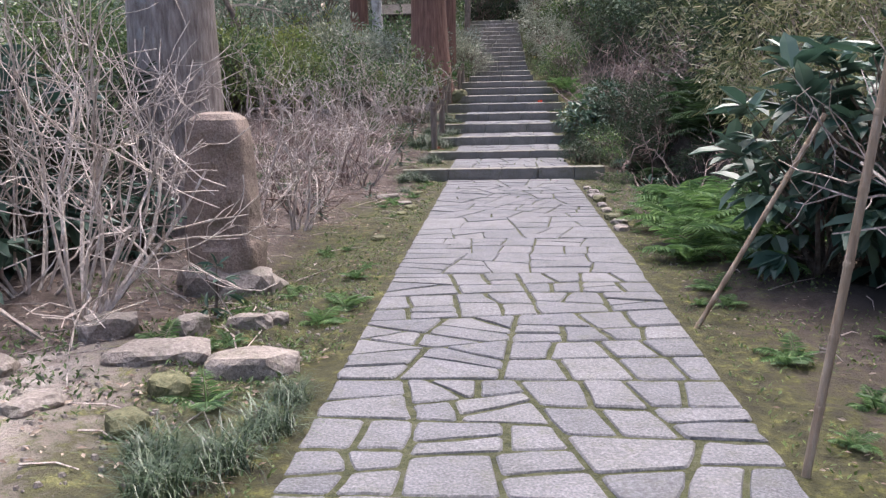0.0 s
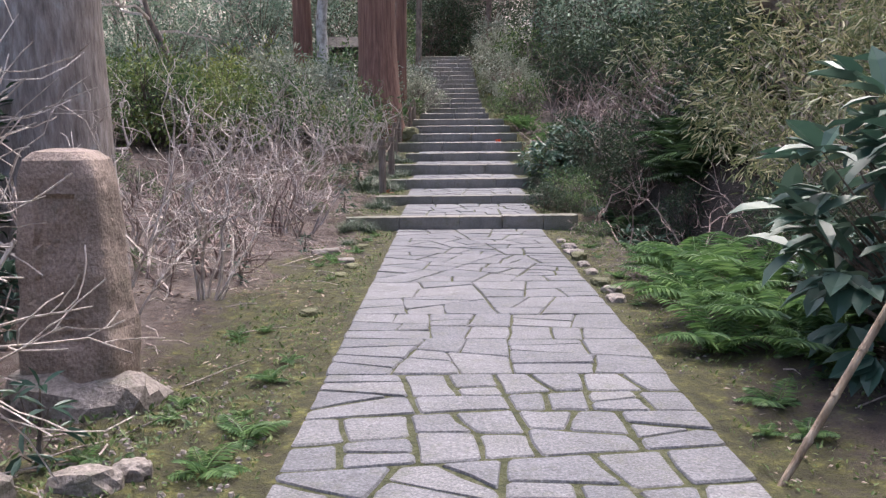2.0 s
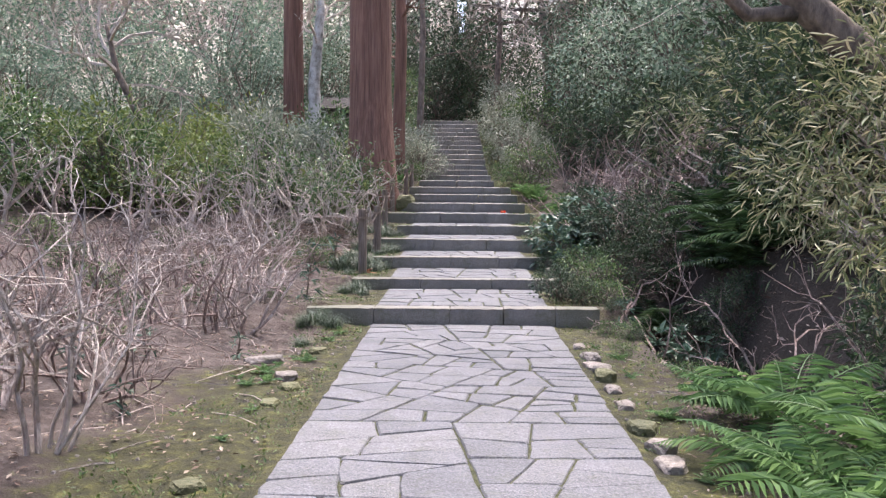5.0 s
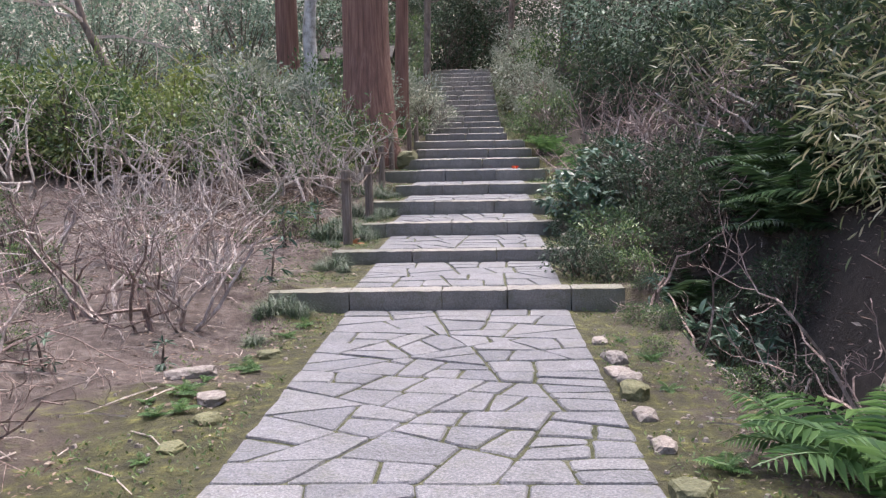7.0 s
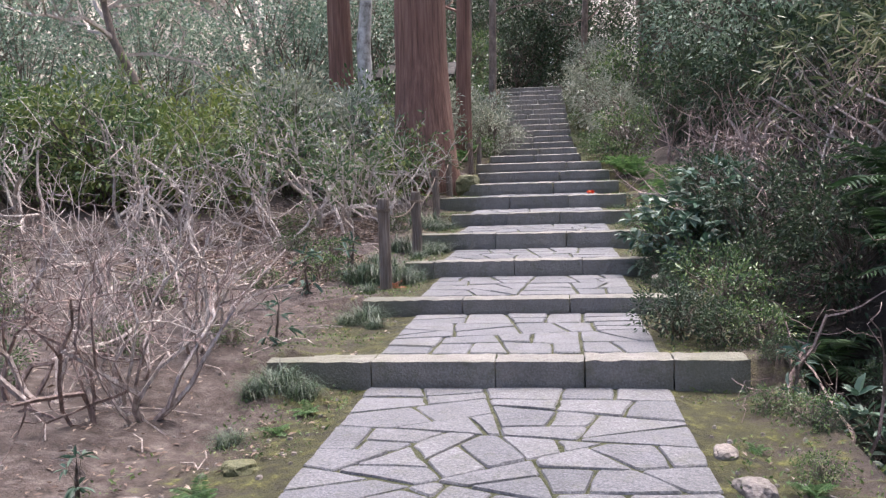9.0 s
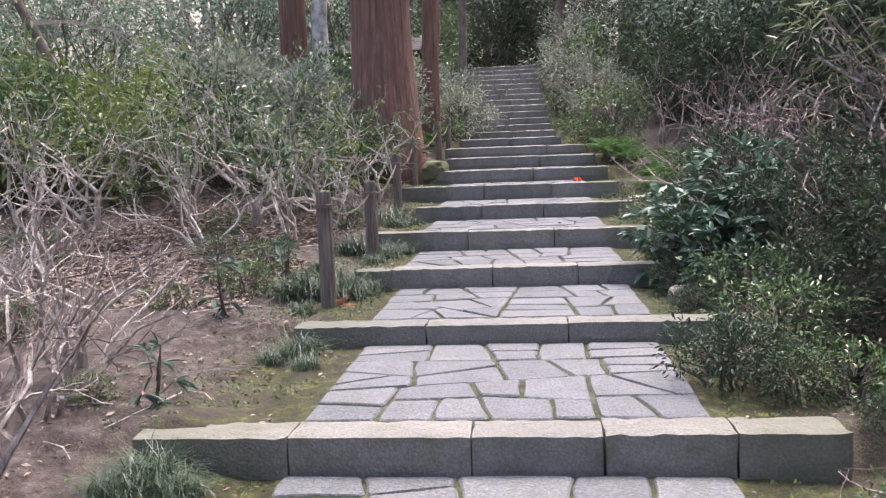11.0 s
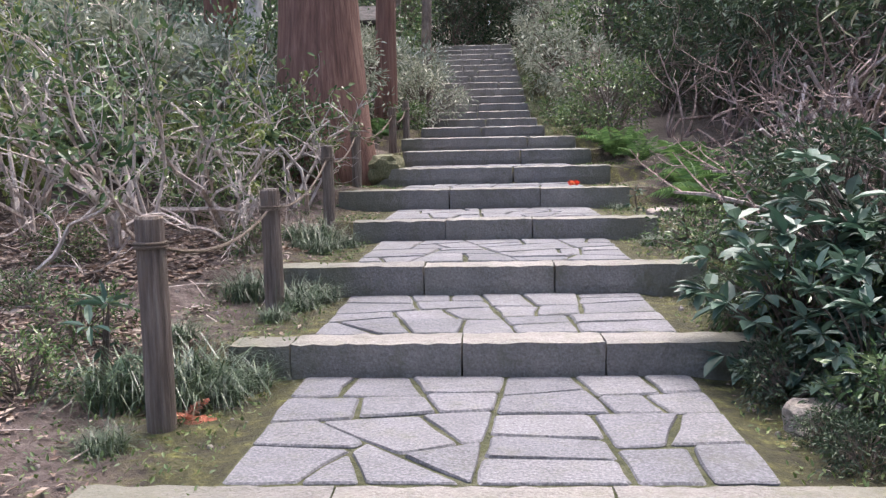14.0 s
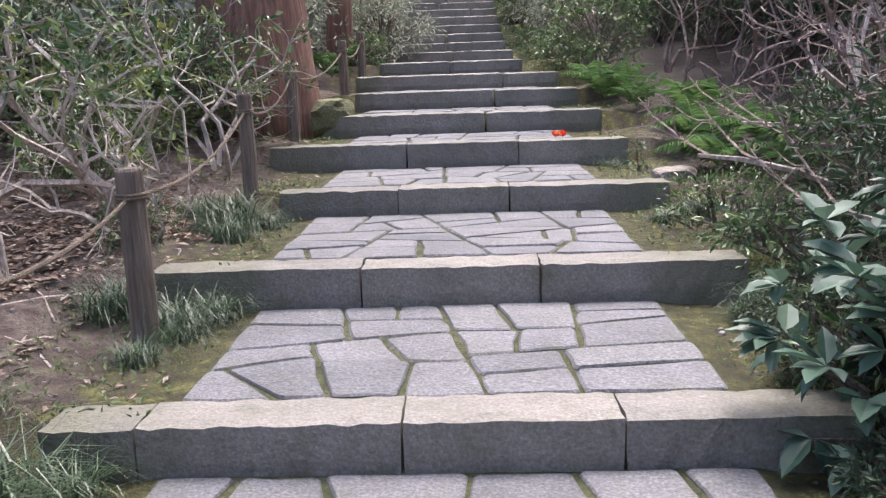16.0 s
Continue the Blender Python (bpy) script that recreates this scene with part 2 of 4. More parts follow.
def grow(rng, out, p, d, length, r, level, depth, kids, wander=0.18, lift=0.06, sides=4, spread=1.15):
    """A limb and its side limbs; out is a list by level of (V, F)."""
    n = 5 if level == 0 else 4
    pts, rad = [p.copy()], [r]
    d = d.normalized()
    for i in range(n):
        d = (d + rvec(rng) * wander + Vector((0, 0, lift))).normalized()
        p = p + d * (length / n)
        pts.append(p.copy())
        rad.append(max(0.0032, r * (1 - 0.55 * (i + 1) / n)))
    V, F = out[min(level, len(out) - 1)]
    tube(V, F, pts, rad, sides if level == 0 else 3, level == 0)
    if level >= depth:
        return
    for _ in range(kids[level]):
        f = rng.uniform(0.45 if level == 0 else 0.25, 1.0) * n
        i = min(int(f), n - 1)
        q = pts[i].lerp(pts[i + 1], f - i)
        axis = (pts[i + 1] - pts[i]).normalized()
        side = (axis + (rvec(rng) * 0.6).normalized() * spread).normalized()
        grow(rng, out, q, side, length * rng.uniform(0.32, 0.62), rad[i] * rng.uniform(0.5, 0.75), level + 1, depth, kids, wander, lift, sides, spread)


def bare_shrub(seed, height, flare, stems, kids, mat, label, r=0.011, wander=0.16, twigmat=None, name="bare_shrub", group="bare shrubs"):
    rng = random.Random(seed)
    ob = base_at(name, Matrix(), label, "tree" if height > 5 else "shrub", group)
    for s in range(stems):
        out = [([], []), ([], [])]
        a = rng.uniform(0, 2 * math.pi)
        lean = rng.uniform(0.15, 1.0) * flare
        p = Vector((math.cos(a), math.sin(a), 0)) * rng.uniform(0, 0.13) + Vector((0, 0, -0.06))
        d = Vector((math.cos(a) * lean, math.sin(a) * lean, 1))
        grow(rng, out, p, d, height * rng.uniform(0.65, 1.0), r * rng.uniform(0.6, 1.25), 0, len(kids), kids, wander)
        st = part("stem", *out[0], mat, ob)
        tagged(part("twig_spray", *out[1], twigmat or mat, st), kind="stuff")
    return ob


LEAF_A = np.array([(0, 0, 0), (0.33, 0.42, 0.06), (0.33, 0, -0.03), (0.33, -0.42, 0.06), (0.7, 0.36, 0.02), (0.7, 0, -0.07), (0.7, -0.36, 0.02), (1, 0, -0.14)])
FACE_A = [(0, 2, 1), (0, 3, 2), (1, 2, 5, 4), (2, 3, 6, 5), (4, 5, 7), (5, 6, 7)]
LEAF_B = np.array([(0, 0, 0), (0.45, 0.5, 0.05), (1, 0, -0.08), (0.45, -0.5, 0.05)])
FACE_B = [(0, 3, 2), (0, 2, 1)]


def leaves(P, D, L, W, rng, fine=True, flat=0.6):
    """Leaf blades at P along D."""
    T, FT = (LEAF_A, FACE_A) if fine else (LEAF_B, FACE_B)
    n = len(P)
    D = D / np.maximum(np.linalg.norm(D, axis=1, keepdims=True), 1e-6)
    up = np.array([0, 0, 1.0]) * flat + rng.normal(size=(n, 3)) * (1.1 - flat)
    S = np.cross(up, D)
    S /= np.maximum(np.linalg.norm(S, axis=1, keepdims=True), 1e-6)
    N = np.cross(D, S)
    V = P[:, None] + T[None, :, :1] * L[:, None, None] * D[:, None] + T[None, :, 1:2] * W[:, None, None] * S[:, None] + T[None, :, 2:] * L[:, None, None] * N[:, None]
    k = len(T)
    F = [tuple(i * k + j for j in f) for i in range(n) for f in FT]
    return V.reshape(-1, 3), F


def leafy_bush(name, seed, size, clumps, per, leaf, ratio, mat, label, category="shrub", group="leafy shrubs", fine=True, droop=-0.1, stems=6, stem_mat=None, flat=0.6, clump_r=0.2, whorl=False, fill=0.45):
    rng = np.random.default_rng(seed)
    pr = random.Random(seed)
    sx, sy, sz = size
    q = rng.normal(size=(clumps, 3))
    q /= np.linalg.norm(q, axis=1, keepdims=True)
    q *= (fill + (1 - fill) * rng.random((clumps, 1)) ** 0.5) * (0.8 + 0.35 * rng.random((clumps, 1)))
    C = q * np.array([sx, sy, sz * 0.5]) + np.array([0, 0, sz * 0.52])
    C[:, 2] = np.maximum(C[:, 2], 0.06)
    idx = np.repeat(np.arange(clumps), per)
    n = len(idx)
    o = rng.normal(size=(n, 3))
    o /= np.linalg.norm(o, axis=1, keepdims=True)
    if whorl:
        o[:, 2] = np.abs(o[:, 2]) * 0.5 - 0.1
        P = C[idx] + o * 0.02
    else:
        P = C[idx] + o * (rng.random((n, 1)) ** 0.6) * clump_r * (0.6 + 0.8 * rng.random((clumps, 1)))[idx]
    D = o + q[idx] * 0.5 + np.array([0, 0, droop]) + rng.normal(size=(n, 3)) * 0.3
    L = leaf * (0.6 + 0.7 * rng.random(n))
    V, F = leaves(P, D, L, L * ratio, rng, fine, flat)
    ob = base_at(name, Matrix(), label, category, group)
    SV, SF = [], []
    for i in range(stems):
        e = Vector(C[pr.randrange(clumps)])
        b = Vector((pr.uniform(-0.15, 0.15) * sx, pr.uniform(-0.15, 0.15) * sy, -0.1))
        m = b.lerp(e, 0.5) + Vector((pr.uniform(-0.1, 0.1) * sx, pr.uniform(-0.1, 0.1) * sy, 0.1 * sz))
        tube(SV, SF, [b, m, e], [0.012 + 0.008 * sz, 0.009 + 0.004 * sz, 0.004], 4)
    for i in range(0, clumps, max(1, clumps // 60)):
        e = Vector(C[i])
        b = Vector((e.x * 0.35, e.y * 0.35, e.z * 0.6))
        tube(SV, SF, [b, e], [0.006 + 0.003 * sz, 0.003], 3, False)
    part("branchwork", SV, SF, stem_mat or DARKTWIG, ob)
    part("foliage", V, F, mat, ob)
    return ob


def fern(seed, fronds, length, mat, label, name="fern", group="ferns"):
    pr, rng = random.Random(seed), np.random.default_rng(seed)
    ob = base_at(name, Matrix(), label, "fern", group)
    for k in range(fronds):
        a = 2 * math.pi * k / fronds + pr.uniform(-0.3, 0.3)
        el = pr.uniform(0.6, 1.2)
        ln = length * pr.uniform(0.7, 1.1)
        h = Vector((math.cos(a), math.sin(a), 0))
        side = Vector((-h.y, h.x, 0))
        pts, p, ang = [], Vector((0, 0, 0)), el
        n = 22
        for i in range(n + 1):
            pts.append(p.copy())
            p = p + (h * math.cos(ang) + Vector((0, 0, math.sin(ang)))) * ln / n
            ang -= pr.uniform(0.04, 0.065)
        SV, SF = [], []
        tube(SV, SF, pts[::3] + [pts[-1]], [0.005 * (1 - i / 10) + 0.001 for i in range(len(pts[::3]) + 1)], 3, False)
        P, D, L = [], [], []
        for i in range(3, n + 1):
            f = i / n
            w = ln * 0.30 * math.sin(math.pi * min(1, 0.22 + 0.78 * (f - 0.12) / 0.88)) ** 0.8 + 0.012
            t = (pts[i] - pts[i - 1]).normalized()
            for s in (-1, 1):
                for sub in (0,):
                    P.append(pts[i - 1].lerp(pts[i], sub))
                    D.append(side * s + t * 0.45 + Vector((0, 0, -0.15)) + rvec(pr) * 0.05)
                    L.append(w * pr.uniform(0.85, 1.1))
        P, D, L = np.array(P), np.array(D), np.array(L)
        V, F = leaves(P, D, L, np.maximum(L * 0.16, 0.012), rng, False, 0.95)
        n0 = len(SV)
        V = [tuple(v) for v in SV] + [tuple(v) for v in V]
        F = SF + [tuple(j + n0 for j in f) for f in F]
        part("frond", V, F, mat, ob)
    return ob


def grass_clump(seed, blades, length, radius, mat, label, name="grass_clump"):
    pr = random.Random(seed)
    ob = base_at(name, Matrix(), label, "grass", "grass clumps")
    for t in range(5):
        V, F = [], []
        c = Vector((math.cos(t * 1.257), math.sin(t * 1.257), 0)) * radius * 0.55
        for _ in range(blades // 5):
            a, b = pr.uniform(0, 6.283), pr.uniform(0, 6.283)
            p = c + Vector((math.cos(b), math.sin(b), 0)) * radius * 0.6 * pr.random() ** 0.5
            h = Vector((math.cos(a), math.sin(a), 0))
            w0 = Vector((-h.y, h.x, 0)) * pr.uniform(0.0022, 0.0045)
            ln, ang = length * pr.uniform(0.6, 1.15), pr.uniform(0.8, 1.5)
            n0 = len(V)
            for i in range(4):
                w = w0 * (1 - i / 3.2)
                V += [p - w, p + w]
                p = p + (h * math.cos(ang) + Vector((0, 0, math.sin(ang)))) * ln / 3
                ang -= pr.uniform(0.55, 1.05)
            F += [(n0 + 2 * i, n0 + 2 * i + 1, n0 + 2 * i + 3, n0 + 2 * i + 2) for i in range(3)]
        part("tuft", V, F, mat, ob)
    return ob


def rock(name, seed, size, mat, label, m, flat=1.0, category="rock", group="rocks", parent=None):
    bm = bmesh.new()
    bmesh.ops.create_icosphere(bm, subdivisions=3, radius=1)
    off = Vector((seed * 7.3, seed * 3.1, seed * 1.7))
    for v in bm.verts:
        n = v.co.normalized()
        k = 1 + 0.32 * noise.noise(n * 1.3 + off) + 0.12 * noise.noise(n * 4 + off) + 0.04 * noise.noise(n * 11 + off)
        c = n * k
        c.z = min(c.z, 0.75 + 0.1 * noise.noise(n * 3 + off)) if flat < 1 else c.z
        c.x, c.y = max(-0.85, min(0.85, c.x)), max(-0.85, min(0.85, c.y))
        v.co = Vector((c.x * size[0], c.y * size[1], c.z * size[2]))
    me = bpy.data.meshes.new(name)
    bm.to_mesh(me)
    bm.free()
    me.materials.append(mat)
    ob = new(name, me)
    if parent:
        ob.parent = parent
        ob.matrix_basis = m
        return ob
    ob.matrix_basis = m
    return tagged(ob, label, category, group)


def block(sx, sy, sz, seed, chip=0.010, cell=0.06, edge=0.007):
    """A hewn stone block, centred in x, its front at y 0, its top at z 0."""
    nx, ny, nz = max(3, int(sx / cell)), max(2, int(sy / cell)), 2
    V, F, at = [], [], {}

    def vid(i, j, k):
        key = (i, j, k)
        if key not in at:
            p = Vector((sx * (i / nx - 0.5), sy * j / ny, -sz * k / nz))
            ends = (i in (0, nx)) + (j in (0, ny)) + (k in (0, nz))
            o = Vector((noise.noise(p * 17 + Vector((seed, 0, 0))), noise.noise(p * 17 + Vector((0, seed, 5))), noise.noise(p * 17 + Vector((9, 0, seed)))))
            q = p + o * chip
            if ends > 1:
                c = Vector((0, sy / 2, -sz / 2))
                for ax, hit in enumerate((i in (0, nx), j in (0, ny), k in (0, nz))):
                    if hit:
                        q[ax] += (edge if c[ax] > p[ax] else -edge) * (0.6 + 0.8 * abs(o.x))
            at[key] = len(V)
            V.append(q)
        return at[key]

    for i in range(nx):
        for j in range(ny):
            F.append((vid(i, j, 0), vid(i + 1, j, 0), vid(i + 1, j + 1, 0), vid(i, j + 1, 0)))
    for i in range(nx):
        for k in range(nz):
            F.append((vid(i, 0, k + 1), vid(i + 1, 0, k + 1), vid(i + 1, 0, k), vid(i, 0, k)))
            F.append((vid(i, ny, k), vid(i + 1, ny, k), vid(i + 1, ny, k + 1), vid(i, ny, k + 1)))
    for j in range(ny):
        for k in range(nz):
            F.append((vid(0, j, k), vid(0, j + 1, k), vid(0, j + 1, k + 1), vid(0, j, k + 1)))
            F.append((vid(nx, j, k + 1), vid(nx, j + 1, k + 1), vid(nx, j + 1, k), vid(nx, j, k)))
    return V, F


# ---- the lie of the land ----
STEP_Y = [13.5, 15.45, 17.15, 18.66, 20.35, 21.75, 23.0, 24.2, 25.4, 26.7, 28.15, 29.6] + [30.2 + 0.56 * i for i in range(11)]
STEP_Z = [0.19, 0.325, 0.49, 0.685, 0.86, 1.06, 1.26, 1.45, 1.63, 1.81, 1.99, 2.17] + [2.35 + 0.18 * i for i in range(11)]
STEP_L = [-1.76, -1.5, -1.4, -1.55, -1.25, -1.62, -1.4, -1.15, -1.25]
STEP_R = [1.54, 1.42, 1.38, 1.45, 1.45, 1.42, 1.4, 1.35, 1.3]
JOINTS = [(-1.0, -0.14, 0.465, 1.05), (-0.57, 0.40), (-1.07, -0.17, 0.57), (-0.48, 0.42), (-0.42, 0.35), (-0.45, 0.5), (0.25,), (0.42,), (0.6,)]
TOP_Y, TOP_Z = STEP_Y[-1], STEP_Z[-1]


def drift(y):
    return -0.42 * max(0.0, min(1.0, (y - 23) / 13))


def smooth(a, b, x):
    t = max(0.0, min(1.0, (x - a) / (b - a)))
    return t * t * (3 - 2 * t)


def tread(y):
    z = 0.0
    for sy, sz in zip(STEP_Y, STEP_Z):
        if y > sy + 0.12:
            z = sz
    return z


def ramp_z(y):
    if y <= 12.5:
        return 0.0
    return float(np.interp(y, [12.5] + [s + 0.5 for s in STEP_Y] + [80, 400], [0.0] + STEP_Z + [8.5, 60]))


def land(x, y):
    """Height of the ground."""
    u = x - drift(y)
    a = abs(u)
    t = tread(y) - (0.016 if y > 13.5 else 0.006)
    if a < 1.02:
        return t
    wide = smooth(1.35, 2.4, a)
    z = t * (1 - wide) + ramp_z(y) * wide
    r = noise.noise(Vector((x * 0.7, y * 0.7, 1))) * 0.09 + noise.noise(Vector((x * 2.3, y * 2.3, 4))) * 0.035 + noise.noise(Vector((x * 7, y * 7, 8))) * 0.012
    z += r * smooth(1.0, 1.8, a) - 0.012 + 0.03 * noise.noise(Vector((x * 4, y * 4, 2))) * smooth(1.02, 1.15, a)
    if u < 0:
        z += 0.10 * smooth(1.5, 4, a) + 0.6 * smooth(5, 12, a) + 0.17 * max(0, a - 9) + 0.12 * max(0, a - 25)
    else:
        ditch = smooth(1.8, 2.3, a) * (1 - smooth(2.7, 3.5, a)) * smooth(9.5, 12.0, y) * (1 - smooth(14.5, 17, y))
        z -= 1.1 * ditch
        z += 0.75 * smooth(2.9, 3.6, a) * smooth(9, 12.5, y) * (1 - smooth(16.5, 19, y))
        z += 0.55 * max(0, a - 3.1) * smooth(3.0, 5.0, a) + 0.25 * max(0, a - 20)
    z += 0.14 * max(0, y - 42) * smooth(42, 60, y)
    return min(z, 90)


def axis_lines(fine_a, fine_b, step, far, growth=1.22):
    c = list(np.arange(fine_a, fine_b + 1e-6, step))
    s, v = step, fine_b
    while v < far:
        s *= growth
        v += s
        c.append(v)
    s, v = step, fine_a
    while v > -far:
        s *= growth
        v -= s
        c.insert(0, v)
    return c


GX = axis_lines(-3.6, 3.6, 0.09, 600)
GY = axis_lines(1.0, 37.0, 0.085, 600)
GV = [(x, y, land(x, y)) for y in GY for x in GX]
nxg = len(GX)
GF = [(j * nxg + i, j * nxg + i + 1, (j + 1) * nxg + i + 1, (j + 1) * nxg + i) for j in range(len(GY) - 1) for i in range(nxg - 1)]
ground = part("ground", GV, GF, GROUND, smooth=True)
tagged(ground, "bare brown soil with moss along the stone path", "ground", kind="structure")


def put(ob, x, y, turn=0.0, s=1.0, sink=0.02, sz=None, tilt=0.0):
    m = Matrix.Translation((x, y, land(x, y) - sink)) @ Euler((radians(tilt), 0, radians(turn))).to_matrix().to_4x4() @ Matrix.Diagonal((s, s, sz or s, 1))
    return copy_thing(ob, m)


def place(ob, x, y, turn=0.0, s=1.0, sink=0.02, tilt=0.0):
    ob.matrix_basis = Matrix.Translation((x, y, land(x, y) - sink)) @ Euler((radians(tilt), 0, radians(turn))).to_matrix().to_4x4() @ Matrix.Diagonal((s, s, s, 1))
    return ob


# ---- stone steps ----
def hewn(name, i, x0, x1, y, z, h, depth, parent):
    V, F = block(x1 - x0 + 0.002, depth, h, i * 13.7 + x0 * 5, chip=0.009, edge=0.008 if i < 6 else 0.018)
    ob = part(name, V, F, KERB, parent)
    ob.location = ((x0 + x1) / 2, y, z)
    return ob


steps = []
for i, (sy, sz) in enumerate(zip(STEP_Y, STEP_Z)):
    below = STEP_Z[i - 1] if i else 0.0
    cx = drift(sy)
    x0 = STEP_L[i] if i < len(STEP_L) else -1.02
    x1 = STEP_R[i] if i < len(STEP_R) else 0.98
    cuts = JOINTS[i] if i < len(JOINTS) else (random.Random(i).uniform(-0.5, 0.5),)
    st = base_at("stone_step", Matrix(), "grey granite kerb step with paved tread" if i < 12 else "narrow worn granite stair step", "step", "steps of the stairway", "structure")
    depth = 0.26 if i < 12 else 0.56
    edges = [x0 + cx, *[c + cx for c in cuts], x1 + cx]
    for a, b in zip(edges, edges[1:]):
        hewn("kerb_block", i, a, b, sy, sz + random.Random(int(a * 100) + i).uniform(-0.006, 0.004), sz - below + 0.08, depth, st)
    steps.append(st)
landing = part("landing_slab", *block(2.1, 9.0, 0.25, 3.3, cell=0.3), KERB)
landing.location = (drift(40), TOP_Y + 0.57, TOP_Z + 0.002)
tagged(landing, "worn grey stone landing at the stair top", "landing", kind="structure")


# ---- trees ----
def trunk_tree(name, pts, radii, mat, label, seed, flutes=0, limbs=0, limb_len=2.0, limb_from=0.4, crown=None, crown_mat=None, flare=0.0, limb_mat=None, kids=(5, 4), group="trees", limb_r=0.25):
    rng = random.Random(seed)
    ob = base_at(name, Matrix.Translation(pts[0]), label, "tree", group)
    o = Vector(pts[0])
    P = [Vector(p) - o for p in pts]
    fine, rad = [], []
    n = 14
    for i in range(len(P) - 1):
        for k in range(n):
            f = k / n
            fine.append(P[i].lerp(P[i + 1], f))
            rad.append(radii[i] + (radii[i + 1] - radii[i]) * f)
    fine.append(P[-1])
    rad.append(radii[-1])
    fine[0].z -= 0.3
    V, F = [], []
    tube(V, F, fine, rad, 28 if radii[0] > 0.2 else 14)
    W = []
    for v in V:
        c = min(fine, key=lambda q: (q - v).length_squared)
        d = v - c
        ang = math.atan2(d.y, d.x)
        k = 1 + 0.05 * noise.noise(Vector((math.cos(ang) * 2, math.sin(ang) * 2, v.z * 0.8 + seed)))
        if flutes:
            k += 0.022 * math.sin(ang * flutes + noise.noise(Vector((v.z * 0.5, seed, 0))) * 3)
        k += flare * math.exp(-max(0, v.z) * 1.6) * (1 + 0.35 * math.sin(ang * 5 + seed))
        W.append(c + d * k)
    part("trunk", W, F, mat, ob, smooth=True)
    for _ in range(limbs):
        out = [([], []), ([], [])]
        f = rng.uniform(limb_from, 0.98)
        i = int(f * (len(fine) - 1))
        a = rng.uniform(0, 6.283)
        grow(rng, out, fine[i], Vector((math.cos(a), math.sin(a), rng.uniform(0.0, 0.6))), limb_len * rng.uniform(0.6, 1.1), rad[i] * limb_r * rng.uniform(0.7, 1.2) + 0.006, 0, len(kids), kids, 0.24, 0.05)
        lb = part("limb", *out[0], limb_mat or mat, ob)
        tagged(part("twig_spray", *out[1], limb_mat or mat, lb), kind="stuff")
    if crown:
        cx, cy, cz, sx, sy, sz, count, leaf = crown
        g = np.random.default_rng(seed)
        q = g.normal(size=(count // 30, 3))
        q /= np.linalg.norm(q, axis=1, keepdims=True)
        q *= g.random((len(q), 1)) ** 0.4
        idx = np.repeat(np.arange(len(q)), 30)
        PP = q[idx] * np.array([sx, sy, sz]) + np.array([cx, cy, cz]) + g.normal(size=(len(idx), 3)) * leaf * 2.2
        L = leaf * (0.6 + 0.8 * g.random(len(idx)))
        CV, CF = leaves(PP, g.normal(size=PP.shape) + np.array([0, 0, -0.2]), L, L * 0.5, g, False)
        part("crown", CV, CF, crown_mat or EVERGREEN, ob)
    return ob


# cedar and oak crowns are unseen above, added to shade the ground
big = trunk_tree("cedar_tree", [(-2.05, 23.3, land(-2.05, 23.3)), (-2.08, 23.4, 3.5), (-2.1, 23.5, 9), (-2.1, 23.6, 19)], [0.55, 0.47, 0.43, 0.2], CEDAR,
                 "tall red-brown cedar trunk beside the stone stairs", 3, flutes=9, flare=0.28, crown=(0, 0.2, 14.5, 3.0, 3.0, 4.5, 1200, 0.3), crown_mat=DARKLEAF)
trunk_tree("cedar_tree", [(-4.72, 28, land(-4.72, 28)), (-4.72, 28, 8), (-4.72, 28, 17)], [0.30, 0.25, 0.1], CEDAR, "slender red-brown cedar trunk behind the camellias", 5,
           flutes=7, flare=0.2, crown=(0, 0, 13, 2.2, 2.2, 4.0, 700, 0.3), crown_mat=DARKLEAF)
trunk_tree("pale_tree", [(-4.08, 28, land(-4.08, 28)), (-4.15, 28, 4.5), (-3.95, 28, 6.5), (-4.3, 28.1, 9.5)], [0.2, 0.17, 0.12, 0.05], WHITEBARK, "crooked pale-barked bare tree with knots", 7,
           limbs=7, limb_len=2.6, limb_from=0.45, limb_mat=GREYTWIG)
for (x, y, r, mt, sd, lab) in [(-1.75, 27.2, 0.18, CEDAR, 11, "ivy-clad brown trunk behind the large cedar"), (-1.35, 31.0, 0.11, LEANBARK, 12, "thin brown trunk beside the upper stairs"), (-2.3, 34, 0.14, LEANBARK, 13, "grey-brown trunk beside the upper stairs")]:
    trunk_tree("slender_tree", [(x, y, land(x, y)), (x + 0.1, y, land(x, y) + 4), (x - 0.1, y + 0.2, land(x, y) + 9)], [r, r * 0.85, r * 0.4], mt, lab, sd, flare=0.25, limbs=6, limb_len=1.8, limb_from=0.35)
trunk_tree("oak_tree", [(-3.66, 8.75, land(-3.66, 8.75)), (-3.64, 8.75, 2.4), (-3.55, 8.9, 6), (-3.4, 9.1, 10)], [0.52, 0.46, 0.4, 0.2], GREYBARK, "broad grey trunk with lichen patches behind the stele", 17,
           flare=0.2, limbs=5, limb_len=3.0, limb_from=0.6, crown=(-0.5, 0.5, 10.5, 2.6, 2.6, 1.8, 1500, 0.2), crown_mat=DARKLEAF)
lx, ly = 5.9, 13.2
lean = trunk_tree("leaning_tree", [(lx, ly, land(lx, ly)), (4.32, 13.0, 2.72), (3.48, 13.0, 3.46), (2.75, 13.0, 4.35), (2.3, 12.9, 6.5)], [0.27, 0.2, 0.17, 0.15, 0.08], LEANBARK,
                  "smooth brown trunk leaning over from the bank", 19, limbs=3, limb_len=2.6, limb_from=0.62, limb_r=0.35, kids=(4, 4))
LV, LF = [], []
